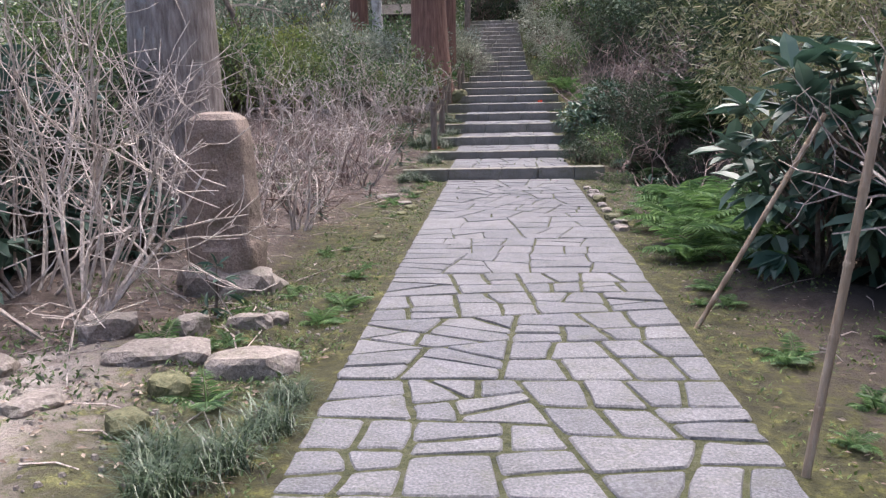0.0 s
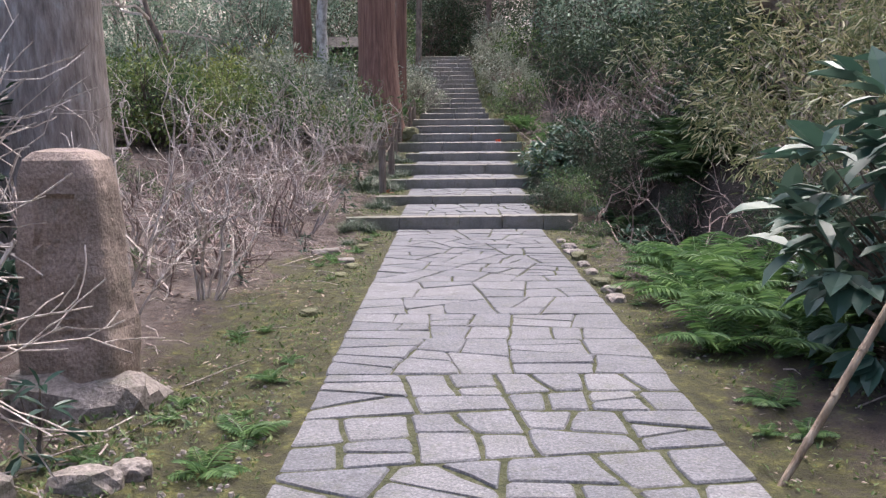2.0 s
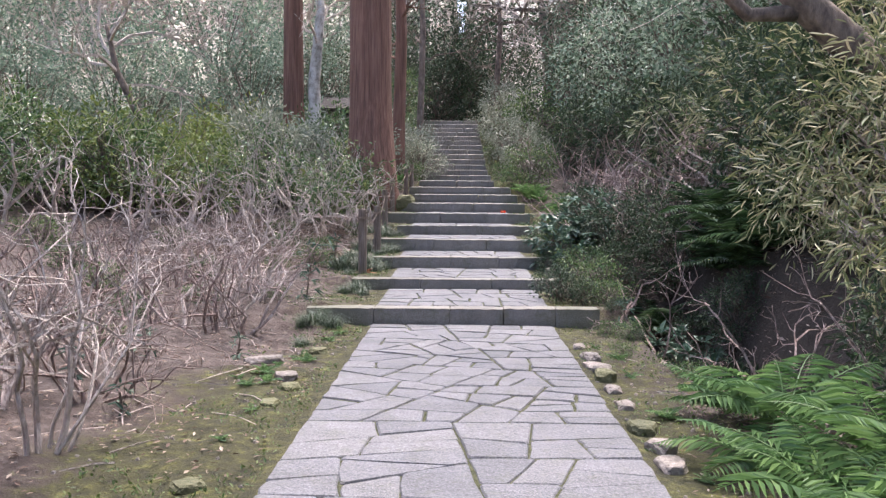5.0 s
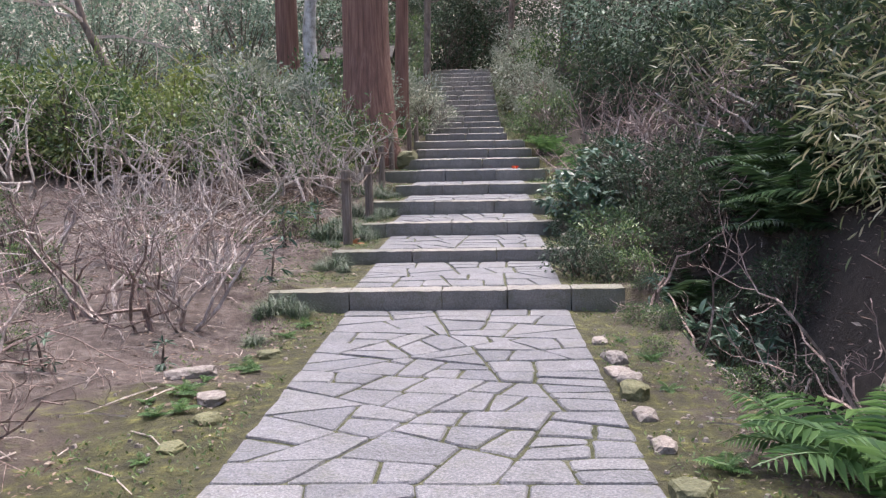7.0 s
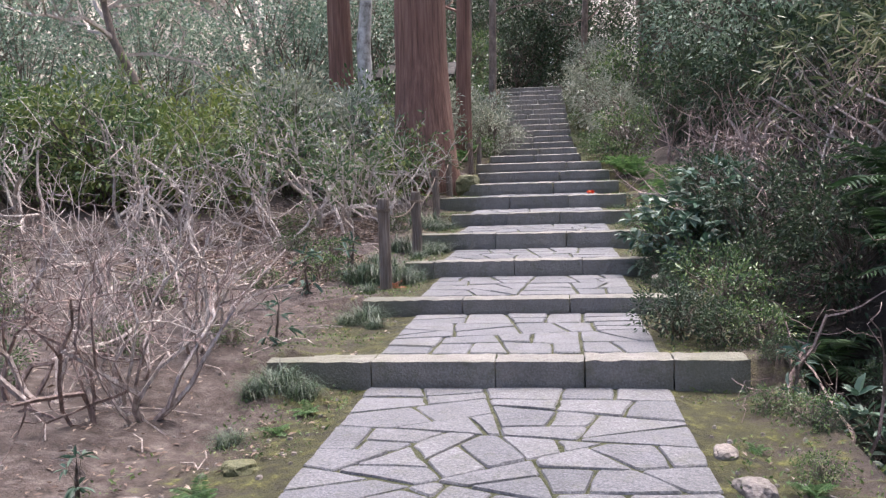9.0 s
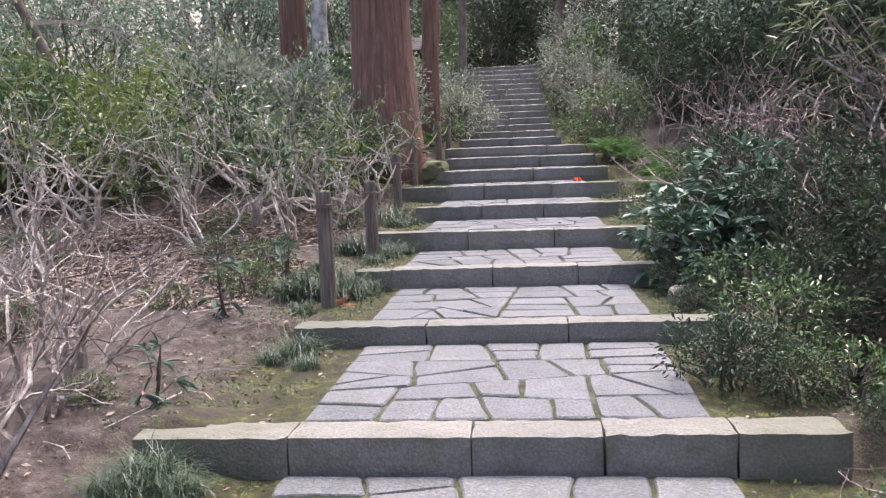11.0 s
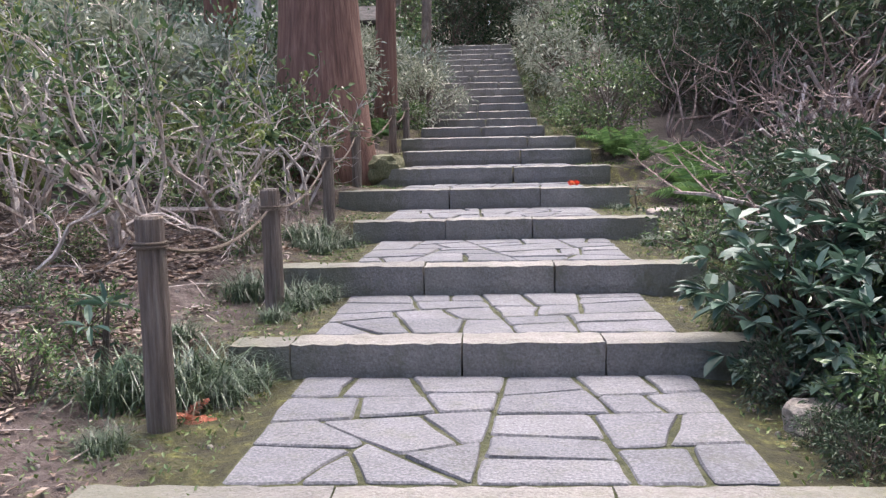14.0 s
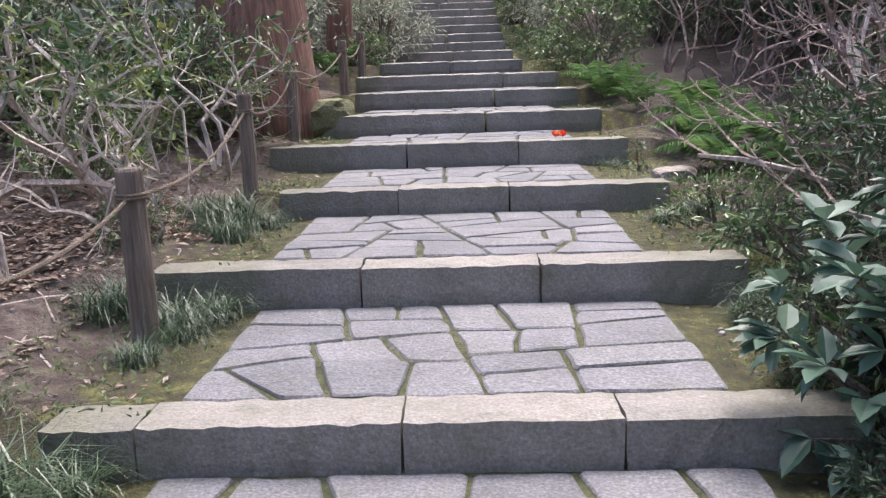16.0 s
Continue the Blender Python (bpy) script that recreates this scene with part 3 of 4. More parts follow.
tube(LV, LF, [Vector(p) for p in [(-2.5, -0.2, 3.35 - land(lx, ly)), (-3.0, -0.25, 3.32 - land(lx, ly)), (-3.35, -0.3, 3.62 - land(lx, ly)), (-3.7, -0.3, 4.15 - land(lx, ly)), (-4.3, -0.4, 4.5 - land(lx, ly)), (-5.2, -0.5, 4.75 - land(lx, ly))]], [0.09, 0.075, 0.06, 0.045, 0.03, 0.012], 10)
br = part("branch", LV, LF, LEANBARK, lean, smooth=True)
rb = random.Random(61)
for k in range(9):
    out = [([], []), ([], [])]
    p0 = Vector((-3.2 - 0.23 * k, -0.3 - 0.02 * k, 3.5 + 0.155 * k - land(lx, ly)))
    grow(rb, out, p0, Vector((-1.0, rb.uniform(-0.6, 0.6), rb.uniform(-0.1, 0.7))), rb.uniform(1.2, 2.6), 0.02, 0, 2, (5, 4), 0.2, 0.0)
    for V2, F2 in out:
        tagged(part("twig_spray", V2, F2, LEANBARK, br), kind="stuff")
slim = trunk_tree("slender_tree", [(-6.4, 22.4, land(-6.4, 22.4)), (-6.9, 22.3, 3.0), (-7.35, 22.2, 4.0), (-7.55, 22.2, 5.0)], [0.10, 0.08, 0.07, 0.045], LEANBARK, "thin crooked bare tree with forked limbs", 23, limbs=8, limb_len=2.4, limb_from=0.55, limb_mat=GREYTWIG, limb_r=0.6)
trunk_tree("pale_tree", [(3.3, 36, land(3.3, 36)), (3.2, 36, 6.2), (2.9, 36.2, 9), (3.2, 36.4, 13)], [0.3, 0.24, 0.2, 0.1], LEANBARK, "pale forked trunk near the stair top", 29, limbs=9, limb_len=3.5, limb_from=0.3, limb_mat=GREYTWIG)
trunk_tree("forest_tree", [(4.1, 37.5, land(4.1, 37.5)), (4.1, 37.5, 8), (3.6, 37.6, 13)], [0.45, 0.36, 0.2], LEANBARK, "dark leaning trunk in the wood above the stairs", 31, limbs=9, limb_len=4, limb_from=0.35, limb_mat=DARKTWIG)
trunk_tree("slender_tree", [(1.3, 39, land(1.3, 39)), (1.5, 39, 8), (1.3, 39, 12)], [0.13, 0.1, 0.05], LEANBARK, "thin bare tree above the stair top", 37, limbs=6, limb_len=2.0, limb_from=0.3)

# ---- stele ----
mon = base_at("stone_stele", Matrix.Translation((-2.27, 5.95, land(-2.24, 5.95) - 0.03)) @ Euler((0, 0, radians(-8))).to_matrix().to_4x4() @ Matrix.Diagonal((1, 1, 1.06, 1)), "weathered brown stone stele with worn carving on a rough rock base", "monument")
prof = ([0.0, 0.35, 0.7, 0.95, 1.08, 1.16, 1.2, 1.215], [0.285, 0.27, 0.25, 0.23, 0.218, 0.198, 0.15, 0.08], [0.17, 0.16, 0.15, 0.14, 0.132, 0.12, 0.09, 0.04])
PV, PF = [], []
heights = list(np.linspace(0, 1.1, 45)) + [1.13, 1.16, 1.18, 1.2, 1.215]
for z in heights:
    hx, hy = np.interp(z, prof[0], prof[1]), np.interp(z, prof[0], prof[2])
    for k in range(96):
        a = 2 * math.pi * (k + 0.5) / 96
        ca, sa = math.cos(a), math.sin(a)
        e = (abs(ca) ** 9 + abs(sa) ** 9) ** (-1 / 9)
        p = Vector((ca * e * hx, sa * e * hy, z + 0.13))
        p += Vector((noise.noise(p * 4), noise.noise(p * 5 + Vector((5, 0, 0))), 0)) * 0.026 + Vector((noise.noise(p * 17), noise.noise(p * 19), 0)) * 0.007
        if abs(ca * e * hx) < 0.112 + 0.012 * (z < 0.6) and 0.24 < z < 0.98 and sa < 0:
            p.y += 0.026
            p.y += 0.006 * noise.noise(Vector((p.x * 60, 0, p.z * 45)))
        PV.append(p)
for r in range(len(heights) - 1):
    for k in range(96):
        q = r * 96
        PF.append((q + k, q + (k + 1) % 96, q + 96 + (k + 1) % 96, q + 96 + k))
PF.append(tuple((len(heights) - 1) * 96 + k for k in range(96)))
slab = part("slab", PV, PF, STELE, mon, smooth=False)
for k in range(11):
    rg = random.Random(k)
    z = 0.46 + k * 0.056
    V, F = block(rg.uniform(0.05, 0.1), 0.02, rg.uniform(0.010, 0.02), k, 0.003, 0.03, 0.002)
    b = part("carved_stroke", V, F, STELE, slab)
    b.location = (rg.uniform(-0.04, 0.04), -np.interp(z - 0.13, prof[0], prof[2]) + 0.022, z)
    b.rotation_euler = (0, rg.uniform(-0.4, 0.4), 0)
rock("pedestal", 4, (0.46, 0.36, 0.24), ROCK, "", Matrix.Translation((0.02, 0, 0.05)), 0.5, parent=mon)

# ---- rocks ----
for k, (x, y, sx, sy, sz2, mt, lab, tn) in enumerate([
        (-2.05, 3.98, 0.34, 0.2, 0.10, ROCK, "flat pale slab of rock in sandy soil", 20), (-1.5, 3.95, 0.30, 0.17, 0.13, ROCK, "flat grey-brown rock by the mossy bank", 12),
        (-1.78, 3.5, 0.13, 0.12, 0.12, MOSSROCK, "round boulder covered with yellow-green moss", 0), (-1.82, 3.05, 0.10, 0.10, 0.10, MOSSROCK, "small moss-covered round stone", 40),
        (-2.35, 3.2, 0.16, 0.12, 0.06, ROCK, "pale flat stone in sandy soil", 60), (-2.5, 4.35, 0.2, 0.13, 0.14, ROCK, "brown angular rock under the bare shrub", 30), (-2.05, 4.5, 0.14, 0.1, 0.12, ROCK, "brown angular rock under the bare shrub", 70),
        (-1.75, 4.75, 0.17, 0.1, 0.1, ROCK, "brown angular rock by the stele", 10), (-2.9, 3.7, 0.2, 0.15, 0.08, ROCK, "pale flat stone in sandy soil", 15), (-1.62, 4.9, 0.1, 0.08, 0.07, ROCK, "small brown stone by the stele", 15),
        (-1.42, 10.75, 0.10, 0.12, 0.045, ROCK, "lichen-flecked rock beside the path", 20), (-1.3, 10.3, 0.09, 0.08, 0.06, MOSSROCK, "mossy rock beside the path", 50), (-1.36, 9.9, 0.09, 0.07, 0.04, MOSSROCK, "low stone in moss beside the path", 80),
        (-1.35, 11.9, 0.11, 0.09, 0.06, MOSSROCK, "low stone in moss beside the path", 0), (-1.7, 11.2, 0.2, 0.09, 0.06, ROCK, "long low stone half buried in soil", 25), (-1.4, 8.2, 0.1, 0.08, 0.04, MOSSROCK, "low stone in moss beside the path", 35),
        (1.14, 10.4, 0.07, 0.11, 0.045, ROCK, "rough grey-brown edging stone beside the path", 5), (1.15, 10.8, 0.1, 0.12, 0.08, MOSSROCK, "rough grey-brown edging stone beside the path", -5), (1.13, 11.3, 0.09, 0.14, 0.045, ROCK, "rough grey-brown edging stone beside the path", 10), (1.14, 9.9, 0.07, 0.11, 0.045, ROCK, "rough grey-brown edging stone beside the path", 0), (1.13, 9.3, 0.1, 0.12, 0.08, MOSSROCK, "rough grey-brown edging stone beside the path", 8), (1.14, 8.6, 0.09, 0.14, 0.045, ROCK, "rough grey-brown edging stone beside the path", 3), (1.13, 12.2, 0.07, 0.11, 0.045, ROCK, "rough grey-brown edging stone beside the path", -7),
        (1.16, 8.9, 0.08, 0.1, 0.06, ROCK, "rough grey-brown edging stone beside the path", 30), (1.17, 11.05, 0.1, 0.09, 0.07, ROCK, "rough grey-brown edging stone beside the path", 70), (1.16, 11.7, 0.08, 0.13, 0.06, ROCK, "rough grey-brown edging stone beside the path", 20), (1.35, 16.4, 0.15, 0.12, 0.14, ROCK, "brown rock under the step's end", 15), (-1.32, 23.15, 0.3, 0.2, 0.22, MOSSROCK, "mossy boulder at the foot of the cedar", 20), (1.6, 20.9, 0.2, 0.12, 0.08, ROCK, "low rock in moss beside the steps", 25)]):
    rock("rock", k + 2, (sx, sy, sz2), mt, lab, Matrix.Translation((x, y, land(x, y) + sz2 * 0.15)) @ Matrix.Rotation(radians(tn), 4, "Z"), 0.5)

# ---- fence of posts and rope ----
posts = [(-1.45, 16.35, 0.92), (-1.42, 18.22, 0.80), (-1.5, 20.6, 0.72), (-1.5, 22.3, 0.70), (-1.35, 24.6, 0.62), (-1.3, 26.0, 0.62)]
tops = []
for k, (x, y, h) in enumerate(posts):
    z = land(x, y)
    ob = base_at("fence_post", Matrix.Translation((x, y, z)), "round weathered wooden post beside the steps", "post", "rope fence posts")
    V, F = [], []
    r = 0.062 if k < 2 else 0.055
    tube(V, F, [Vector((0, 0, -0.2)), Vector((0.004, 0, h * 0.4)), Vector((0, 0.003, h * 0.8)), Vector((0, 0, h - 0.012)), Vector((0, 0, h))], [r * 1.03, r, r * 0.98, r * 0.97, r * 0.86], 14)
    part("shaft", V, F, POSTWOOD, ob, smooth=False)
    V, F = [], []
    for w in range(2):
        tube(V, F, [Vector((math.cos(a) * (r + 0.004), math.sin(a) * (r + 0.004), h - 0.13 + w * 0.016)) for a in np.linspace(0, 6.283, 13)], [0.008] * 13, 5)
    part("rope_knot", V, F, ROPE, ob, "rope wound round the post")
    tops.append(Vector((x, y, z + h - 0.12)))
first = Vector((-2.5, 14.3, tops[0].z - 0.25))
for a, b in zip([first] + tops, tops):
    V, F = [], []
    pts = [a.lerp(b, f) + Vector((0, 0, -0.5 * f * (1 - f))) for f in np.linspace(0, 1, 14)]
    tube(V, F, pts, [0.0095] * 14, 6)
    if a is not first:
        tagged(part("rope", V, F, ROPE), "thin brown rope sagging between wooden posts", "rope", "fence ropes")

# ---- bamboo props ----
for base, tip, r in (((1.10, 4.82, 0.0), (1.84, 4.9, 1.30), 0.017), ((1.06, 2.72, 0.0), (1.33, 2.76, 1.95), 0.018)):
    b, t = Vector(base), Vector(tip)
    b.z = land(b.x, b.y)
    ob = base_at("bamboo_prop", Matrix.Translation(b), "old pale bamboo pole propping a shrub", "pole", "bamboo props")
    n = 7
    for k in range(n):
        V, F = [], []
        p, q = (t - b) * (k / n), (t - b) * ((k + 1) / n)
        if k == 0:
            p = p - (t - b).normalized() * 0.08
        f = [0.0, 0.02, 0.05, 0.5, 0.95, 0.98, 1.0]
        bow = Vector((0.0, 0.0, 0.0))
        tube(V, F, [p.lerp(q, a) + bow for a in f], [r * c for c in (1.14, 1.14, 1.0, 0.97, 1.0, 1.14, 1.14)], 12)
        part("segment", V, F, BAMBOO, ob)

# ---- bare shrubs ----
S = [bare_shrub(100 + k, 1.3, 1.25, 5, (3, 3), (TWIG, PINKTWIG)[k % 2], "leafless hydrangea shrub with thin pinkish-brown stems", 0.022, 0.36, twigmat=PINKTWIG) for k in range(5)]
G = [bare_shrub(120 + k, 1.5, 0.75, 6, (5, 4), GREYTWIG, "leafless shrub with pale grey stems", 0.02, 0.3) for k in range(2)]
place(S[0], -3.1, 9.4, 0, 0.95), put(G[0], -2.35, 8.65, 60, 0.9), place(S[1], -2.5, 12.5, 40, 0.85), place(S[2], -2.9, 12.7, 80), place(S[3], -3.2, 10.4, 10), place(S[4], -2.6, 14.6, 70)
place(G[0], -2.55, 6.95, 0, 1.0), place(G[1], -2.5, 12.9, 30, 0.85)
rp = random.Random(5)
for k in range(34):
    x, y = rp.uniform(-8.5, -2.1), rp.uniform(9.6, 16.4)
    if (x + 3.66) ** 2 + (y - 8.75) ** 2 < 1.2 or (y > 14.8 and x > -3.0):
        continue
    put(S[k % 5] if rp.random() < 0.82 else G[k % 2], x, y, rp.uniform(0, 360), rp.uniform(0.75, 1.1) * (0.92 if y < 12 else 1.0))
for x, y, s in [(2.0, 13.1, 1.0), (2.2, 9.7, 0.95), (2.6, 10.9, 1.0), (2.75, 9.2, 1.0), (2.5, 12.0, 1.0), (2.6, 18.4, 1.3), (2.5, 19.4, 1.5), (3.2, 17.6, 1.55), (3.6, 19.0, 1.6), (2.9, 20.4, 1.4), (3.3, 22.2, 1.5), (2.5, 23.6, 1.3), (2.6, 25.5, 1.35), (2.3, 27.3, 1.3), (3.8, 16.4, 1.6), (3.0, 19.6, 1.5), (4.1, 18.0, 1.6), (3.6, 21.2, 1.6), (2.1, 29.0, 1.1), (3.2, 24.6, 1.5)]:
    put(S[int(x * 10 + y) % 5], x, y, x * 700 + y * 90, s)
W = bare_shrub(143, 1.6, 0.7, 13, (5, 4), GREYTWIG, "tall bare shrub with pale whitish branching stems", 0.014, 0.22, GREYTWIG)
place(W, -2.78, 4.6, 0, 1.25)
put(W, -3.6, 5.4, 130, 0.9)
R = bare_shrub(150, 2.1, 0.9, 7, (5, 4), GREYTWIG, "bare overhanging shrub with pale crooked branches", 0.02, 0.22, TWIG)
place(R, 2.7, 3.3, 0, 0.95)

# ---- camellias with bare lower stems ----
def stemmed_camellia(seed, height, label):
    rng, g = random.Random(seed), np.random.default_rng(seed)
    ob = base_at("camellia_tree", Matrix(), label, "shrub", "camellias with bare stems")
    for s in range(5):
        out = [([], []), ([], [])]
        a = rng.uniform(0, 6.283)
        lean = rng.uniform(0.1, 0.6)
        grow(rng, out, Vector((math.cos(a) * 0.1, math.sin(a) * 0.1, -0.06)), Vector((math.cos(a) * lean, math.sin(a) * lean, 1)), height * rng.uniform(0.7, 1.0), rng.uniform(0.02, 0.036), 0, 2, (4, 3), 0.34)
        st = part("stem", *out[0], GREYTWIG, ob)
        tagged(part("twig_spray", *out[1], GREYTWIG, st), kind="stuff")
        tips = np.array([tuple(v) for v in out[1][0]])
        tips = tips[tips[:, 2] > height * 0.42]
        P = tips[g.integers(0, len(tips), 80)] + g.normal(size=(80, 3)) * 0.03
        L = 0.09 * (0.6 + 0.7 * g.random(80))
        part("foliage", *leaves(P, g.normal(size=(80, 3)) + np.array([0, 0, 0.1]), L, L * 0.45, g), (CAMELLIA, YELLOWLEAF)[seed % 3 == 0 and s < 2], st)
    return ob


K = [stemmed_camellia(500 + k, 1.9, "camellia with pale crooked stems and glossy leaf tops") for k in range(3)]
place(K[0], -2.4, 18.9, 0, 0.9), place(K[1], -2.25, 20.2, 40, 0.95), place(K[2], -3.0, 19.5, 80)
for k, (x, y, s) in enumerate([(-3.9, 19.9, 1.05), (-4.9, 19.2, 1.0), (-5.9, 19.6, 1.1), (-3.1, 20.8, 1.0), (-1.95, 21.5, 0.8), (-7.0, 18.9, 1.0), (-4.4, 20.8, 1.1), (-2.6, 22.3, 0.9), (-7.9, 18.3, 1.1), (-3.0, 17.9, 0.75), (-1.85, 19.4, 0.6)]):
    put(K[k % 3], x, y, k * 67, s)

# ---- leafy shrubs ----
A = [leafy_bush("aucuba_shrub", 200 + k, (0.75, 0.75, 1.5), 56, 8, 0.225, 0.52, AUCUBA, "evergreen aucuba shrub with large glossy dark leaves", stems=9, whorl=True, droop=-0.2, flat=0.95) for k in range(2)]
place(A[0], 2.35, 6.1, 0, 1.12), place(A[1], 1.5, 17.15, 0, 0.64)
for x, y, s, k in [(3.0, 4.7, 1.0, 1), (3.0, 6.5, 1.2, 0), (2.6, 7.6, 0.8, 1), (-4.3, 6.4, 1.1, 0), (-5.1, 7.7, 1.3, 1), (-5.6, 5.8, 1.2, 0), (2.55, 13.6, 0.55, 0), (2.0, 17.4, 0.62, 0), (1.62, 16.55, 0.4, 0), (3.0, 5.7, 1.15, 0), (-3.4, 6.9, 0.8, 1), (-4.2, 5.0, 1.0, 0), (3.4, 4.0, 1.3, 0)]:
    if s:
        put(A[k], x, y, x * 400, s)
C = [leafy_bush("camellia_shrub", 220 + k, (0.95, 0.95, 1.6), 90, 26, 0.085, 0.45, CAMELLIA, "dense camellia shrub with glossy dark green leaves", stems=8, clump_r=0.22) for k in range(3)]
Y = leafy_bush("yellow_green_shrub", 230, (0.95, 0.9, 1.5), 90, 26, 0.085, 0.45, YELLOWLEAF, "leafy evergreen shrub with yellow-green young leaves", stems=8)
P = leafy_bush("silvery_shrub", 231, (0.9, 0.9, 1.4), 80, 26, 0.10, 0.3, PALELEAF, "evergreen shrub with pale silvery leaf undersides", stems=8)
place(C[0], -4.3, 22.2, 0, 1.0), place(C[1], -6.5, 20.8, 30, 1.1), place(C[2], -8.2, 20.4, 60, 1.2), place(Y, -5.2, 20.9, 0, 1.15), place(P, -3.4, 23.4, 0, 1.2)
for b, x, y, s in [(C[0], -7.2, 21.6, 1.15), (C[1], -9.2, 21.0, 1.2), (C[2], -10.5, 19.6, 1.2), (C[0], -8.6, 18.6, 1.0), (Y, -6.0, 22.8, 1.15), (P, -4.6, 24.0, 1.15), (C[1], -3.4, 25.2, 1.1), (Y, -5.6, 25.0, 1.2), (C[0], -9.9, 16.8, 1.1), (C[1], -10.2, 14.2, 1.1), (C[2], -9.8, 11.8, 1.1), (C[0], -8.2, 9.8, 1.1),
                   (Y, -7.0, 20.9, 1.3), (P, -4.3, 22.6, 1.2), (Y, -2.9, 21.8, 0.6), (C[0], -2.7, 20.7, 0.5), (C[1], -2.3, 22.4, 0.6), (P, -1.2, 28.0, 0.7), (P, -1.6, 29.6, 0.9), (P, -2.5, 26.2, 0.9), (P, -2.3, 29.0, 1.0), (P, 1.55, 30.6, 0.9), (P, 1.5, 33.0, 1.0), (P, 1.9, 28.6, 0.8), (C[2], 1.75, 25.8, 0.62), (C[1], 2.5, 31.8, 1.2), (P, 1.6, 35.2, 1.0), (C[0], -2.4, 31.4, 1.0), (C[1], -2.7, 33.2, 1.1), (C[2], -2.4, 36.0, 1.0), (C[0], -5.6, 10.0, 0.95), (C[1], -6.5, 8.0, 1.2)]:
    put(b, x, y, x * 500 + y * 77, s)
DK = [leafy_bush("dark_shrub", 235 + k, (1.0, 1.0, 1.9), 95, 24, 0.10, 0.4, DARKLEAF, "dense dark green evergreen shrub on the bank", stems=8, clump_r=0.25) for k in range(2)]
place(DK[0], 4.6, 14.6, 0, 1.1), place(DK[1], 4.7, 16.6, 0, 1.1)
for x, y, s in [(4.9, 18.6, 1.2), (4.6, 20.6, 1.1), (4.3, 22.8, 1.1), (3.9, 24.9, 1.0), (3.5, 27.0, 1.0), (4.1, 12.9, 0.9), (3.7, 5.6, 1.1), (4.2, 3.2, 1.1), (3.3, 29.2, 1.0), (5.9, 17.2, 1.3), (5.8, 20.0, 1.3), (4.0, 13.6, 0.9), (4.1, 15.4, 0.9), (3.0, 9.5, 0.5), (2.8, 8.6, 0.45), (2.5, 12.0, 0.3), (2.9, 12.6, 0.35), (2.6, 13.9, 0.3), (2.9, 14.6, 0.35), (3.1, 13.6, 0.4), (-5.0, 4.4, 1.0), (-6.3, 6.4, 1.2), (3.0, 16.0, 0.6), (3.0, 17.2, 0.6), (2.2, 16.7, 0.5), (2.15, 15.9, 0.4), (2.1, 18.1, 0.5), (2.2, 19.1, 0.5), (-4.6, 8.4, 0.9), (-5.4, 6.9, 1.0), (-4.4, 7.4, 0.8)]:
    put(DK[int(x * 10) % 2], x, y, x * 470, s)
low = leafy_bush("low_shrub", 240, (0.5, 0.5, 0.5), 46, 22, 0.05, 0.42, CAMELLIA, "low evergreen shrub with small glossy leaves", stems=8, clump_r=0.12)
place(low, 1.65, 17.3, 0, 1.0)
mid = leafy_bush("low_shrub", 241, (0.5, 0.5, 0.55), 60, 24, 0.05, 0.42, DARKLEAF, "low dark evergreen shrub spilling over a step's end", stems=8, clump_r=0.12)
place(mid, 1.2, 14.4, 0, 0.75)
for x, y, s in [(1.42, 14.8, 0.65), (1.5, 14.15, 0.7), (1.75, 13.7, 0.4), (1.36, 16.7, 0.75), (1.5, 17.8, 0.8), (1.55, 16.3, 0.75), (2.0, 14.4, 0.5), (1.9, 15.3, 0.6), (1.35, 15.9, 0.5), (1.3, 16.15, 0.4), (1.75, 12.6, 0.3), (1.95, 11.7, 0.4), (2.0, 10.6, 0.4), (1.9, 16.2, 0.9), (1.75, 17.5, 0.8), (1.85, 18.4, 0.8), (1.3, 17.5, 0.4), (1.35, 18.2, 0.35), (1.7, 19.2, 0.6), (1.28, 15.15, 0.35)]:
    put(mid, x, y, x * 700, s)
for x, y, s in [(1.75, 18.6, 1.0), (1.7, 15.2, 0.9), (1.75, 16.0, 0.9), (1.6, 19.6, 0.8), (1.75, 14.1, 0.6), (1.45, 26.6, 1.0), (1.3, 27.9, 0.9), (1.15, 29.4, 0.9), (-1.5, 27.2, 1.0), (-1.6, 29.0, 1.1), (-1.75, 30.6, 1.1), (-1.85, 32.4, 1.0), (-1.8, 34.0, 1.0), (-2.0, 35.5, 1.0), (1.0, 31.5, 0.7), (0.9, 34.0, 0.7), (-3.0, 13.8, 0.5), (-2.2, 14.0, 0.35), (-3.6, 13.1, 0.6), (-3.2, 11.6, 0.4), (-2.2, 16.6, 0.6), (-2.3, 17.4, 0.7), (-1.9, 19.4, 0.55), (-2.6, 16.0, 0.45), (-3.4, 9.6, 0.5), (-4.2, 11.0, 0.6), (-5.0, 12.6, 0.7), (-4.4, 14.2, 0.7), (-3.4, 15.2, 0.6), (-5.4, 15.6, 0.8), (-6.4, 13.8, 0.8), (-5.8, 11.2, 0.7), (-6.6, 17.2, 0.9), (-4.6, 17.6, 0.7), (-3.9, 12.4, 0.5), (-7.4, 15.4, 0.9), (-2.9, 17.9, 0.5), (-3.2, 19.0, 0.6), (1.5, 11.9, 0.3), (1.7, 12.7, 0.4), (1.55, 13.0, 0.35), (1.9, 11.0, 0.4)]:
    put(low, x, y, x * 900, s)
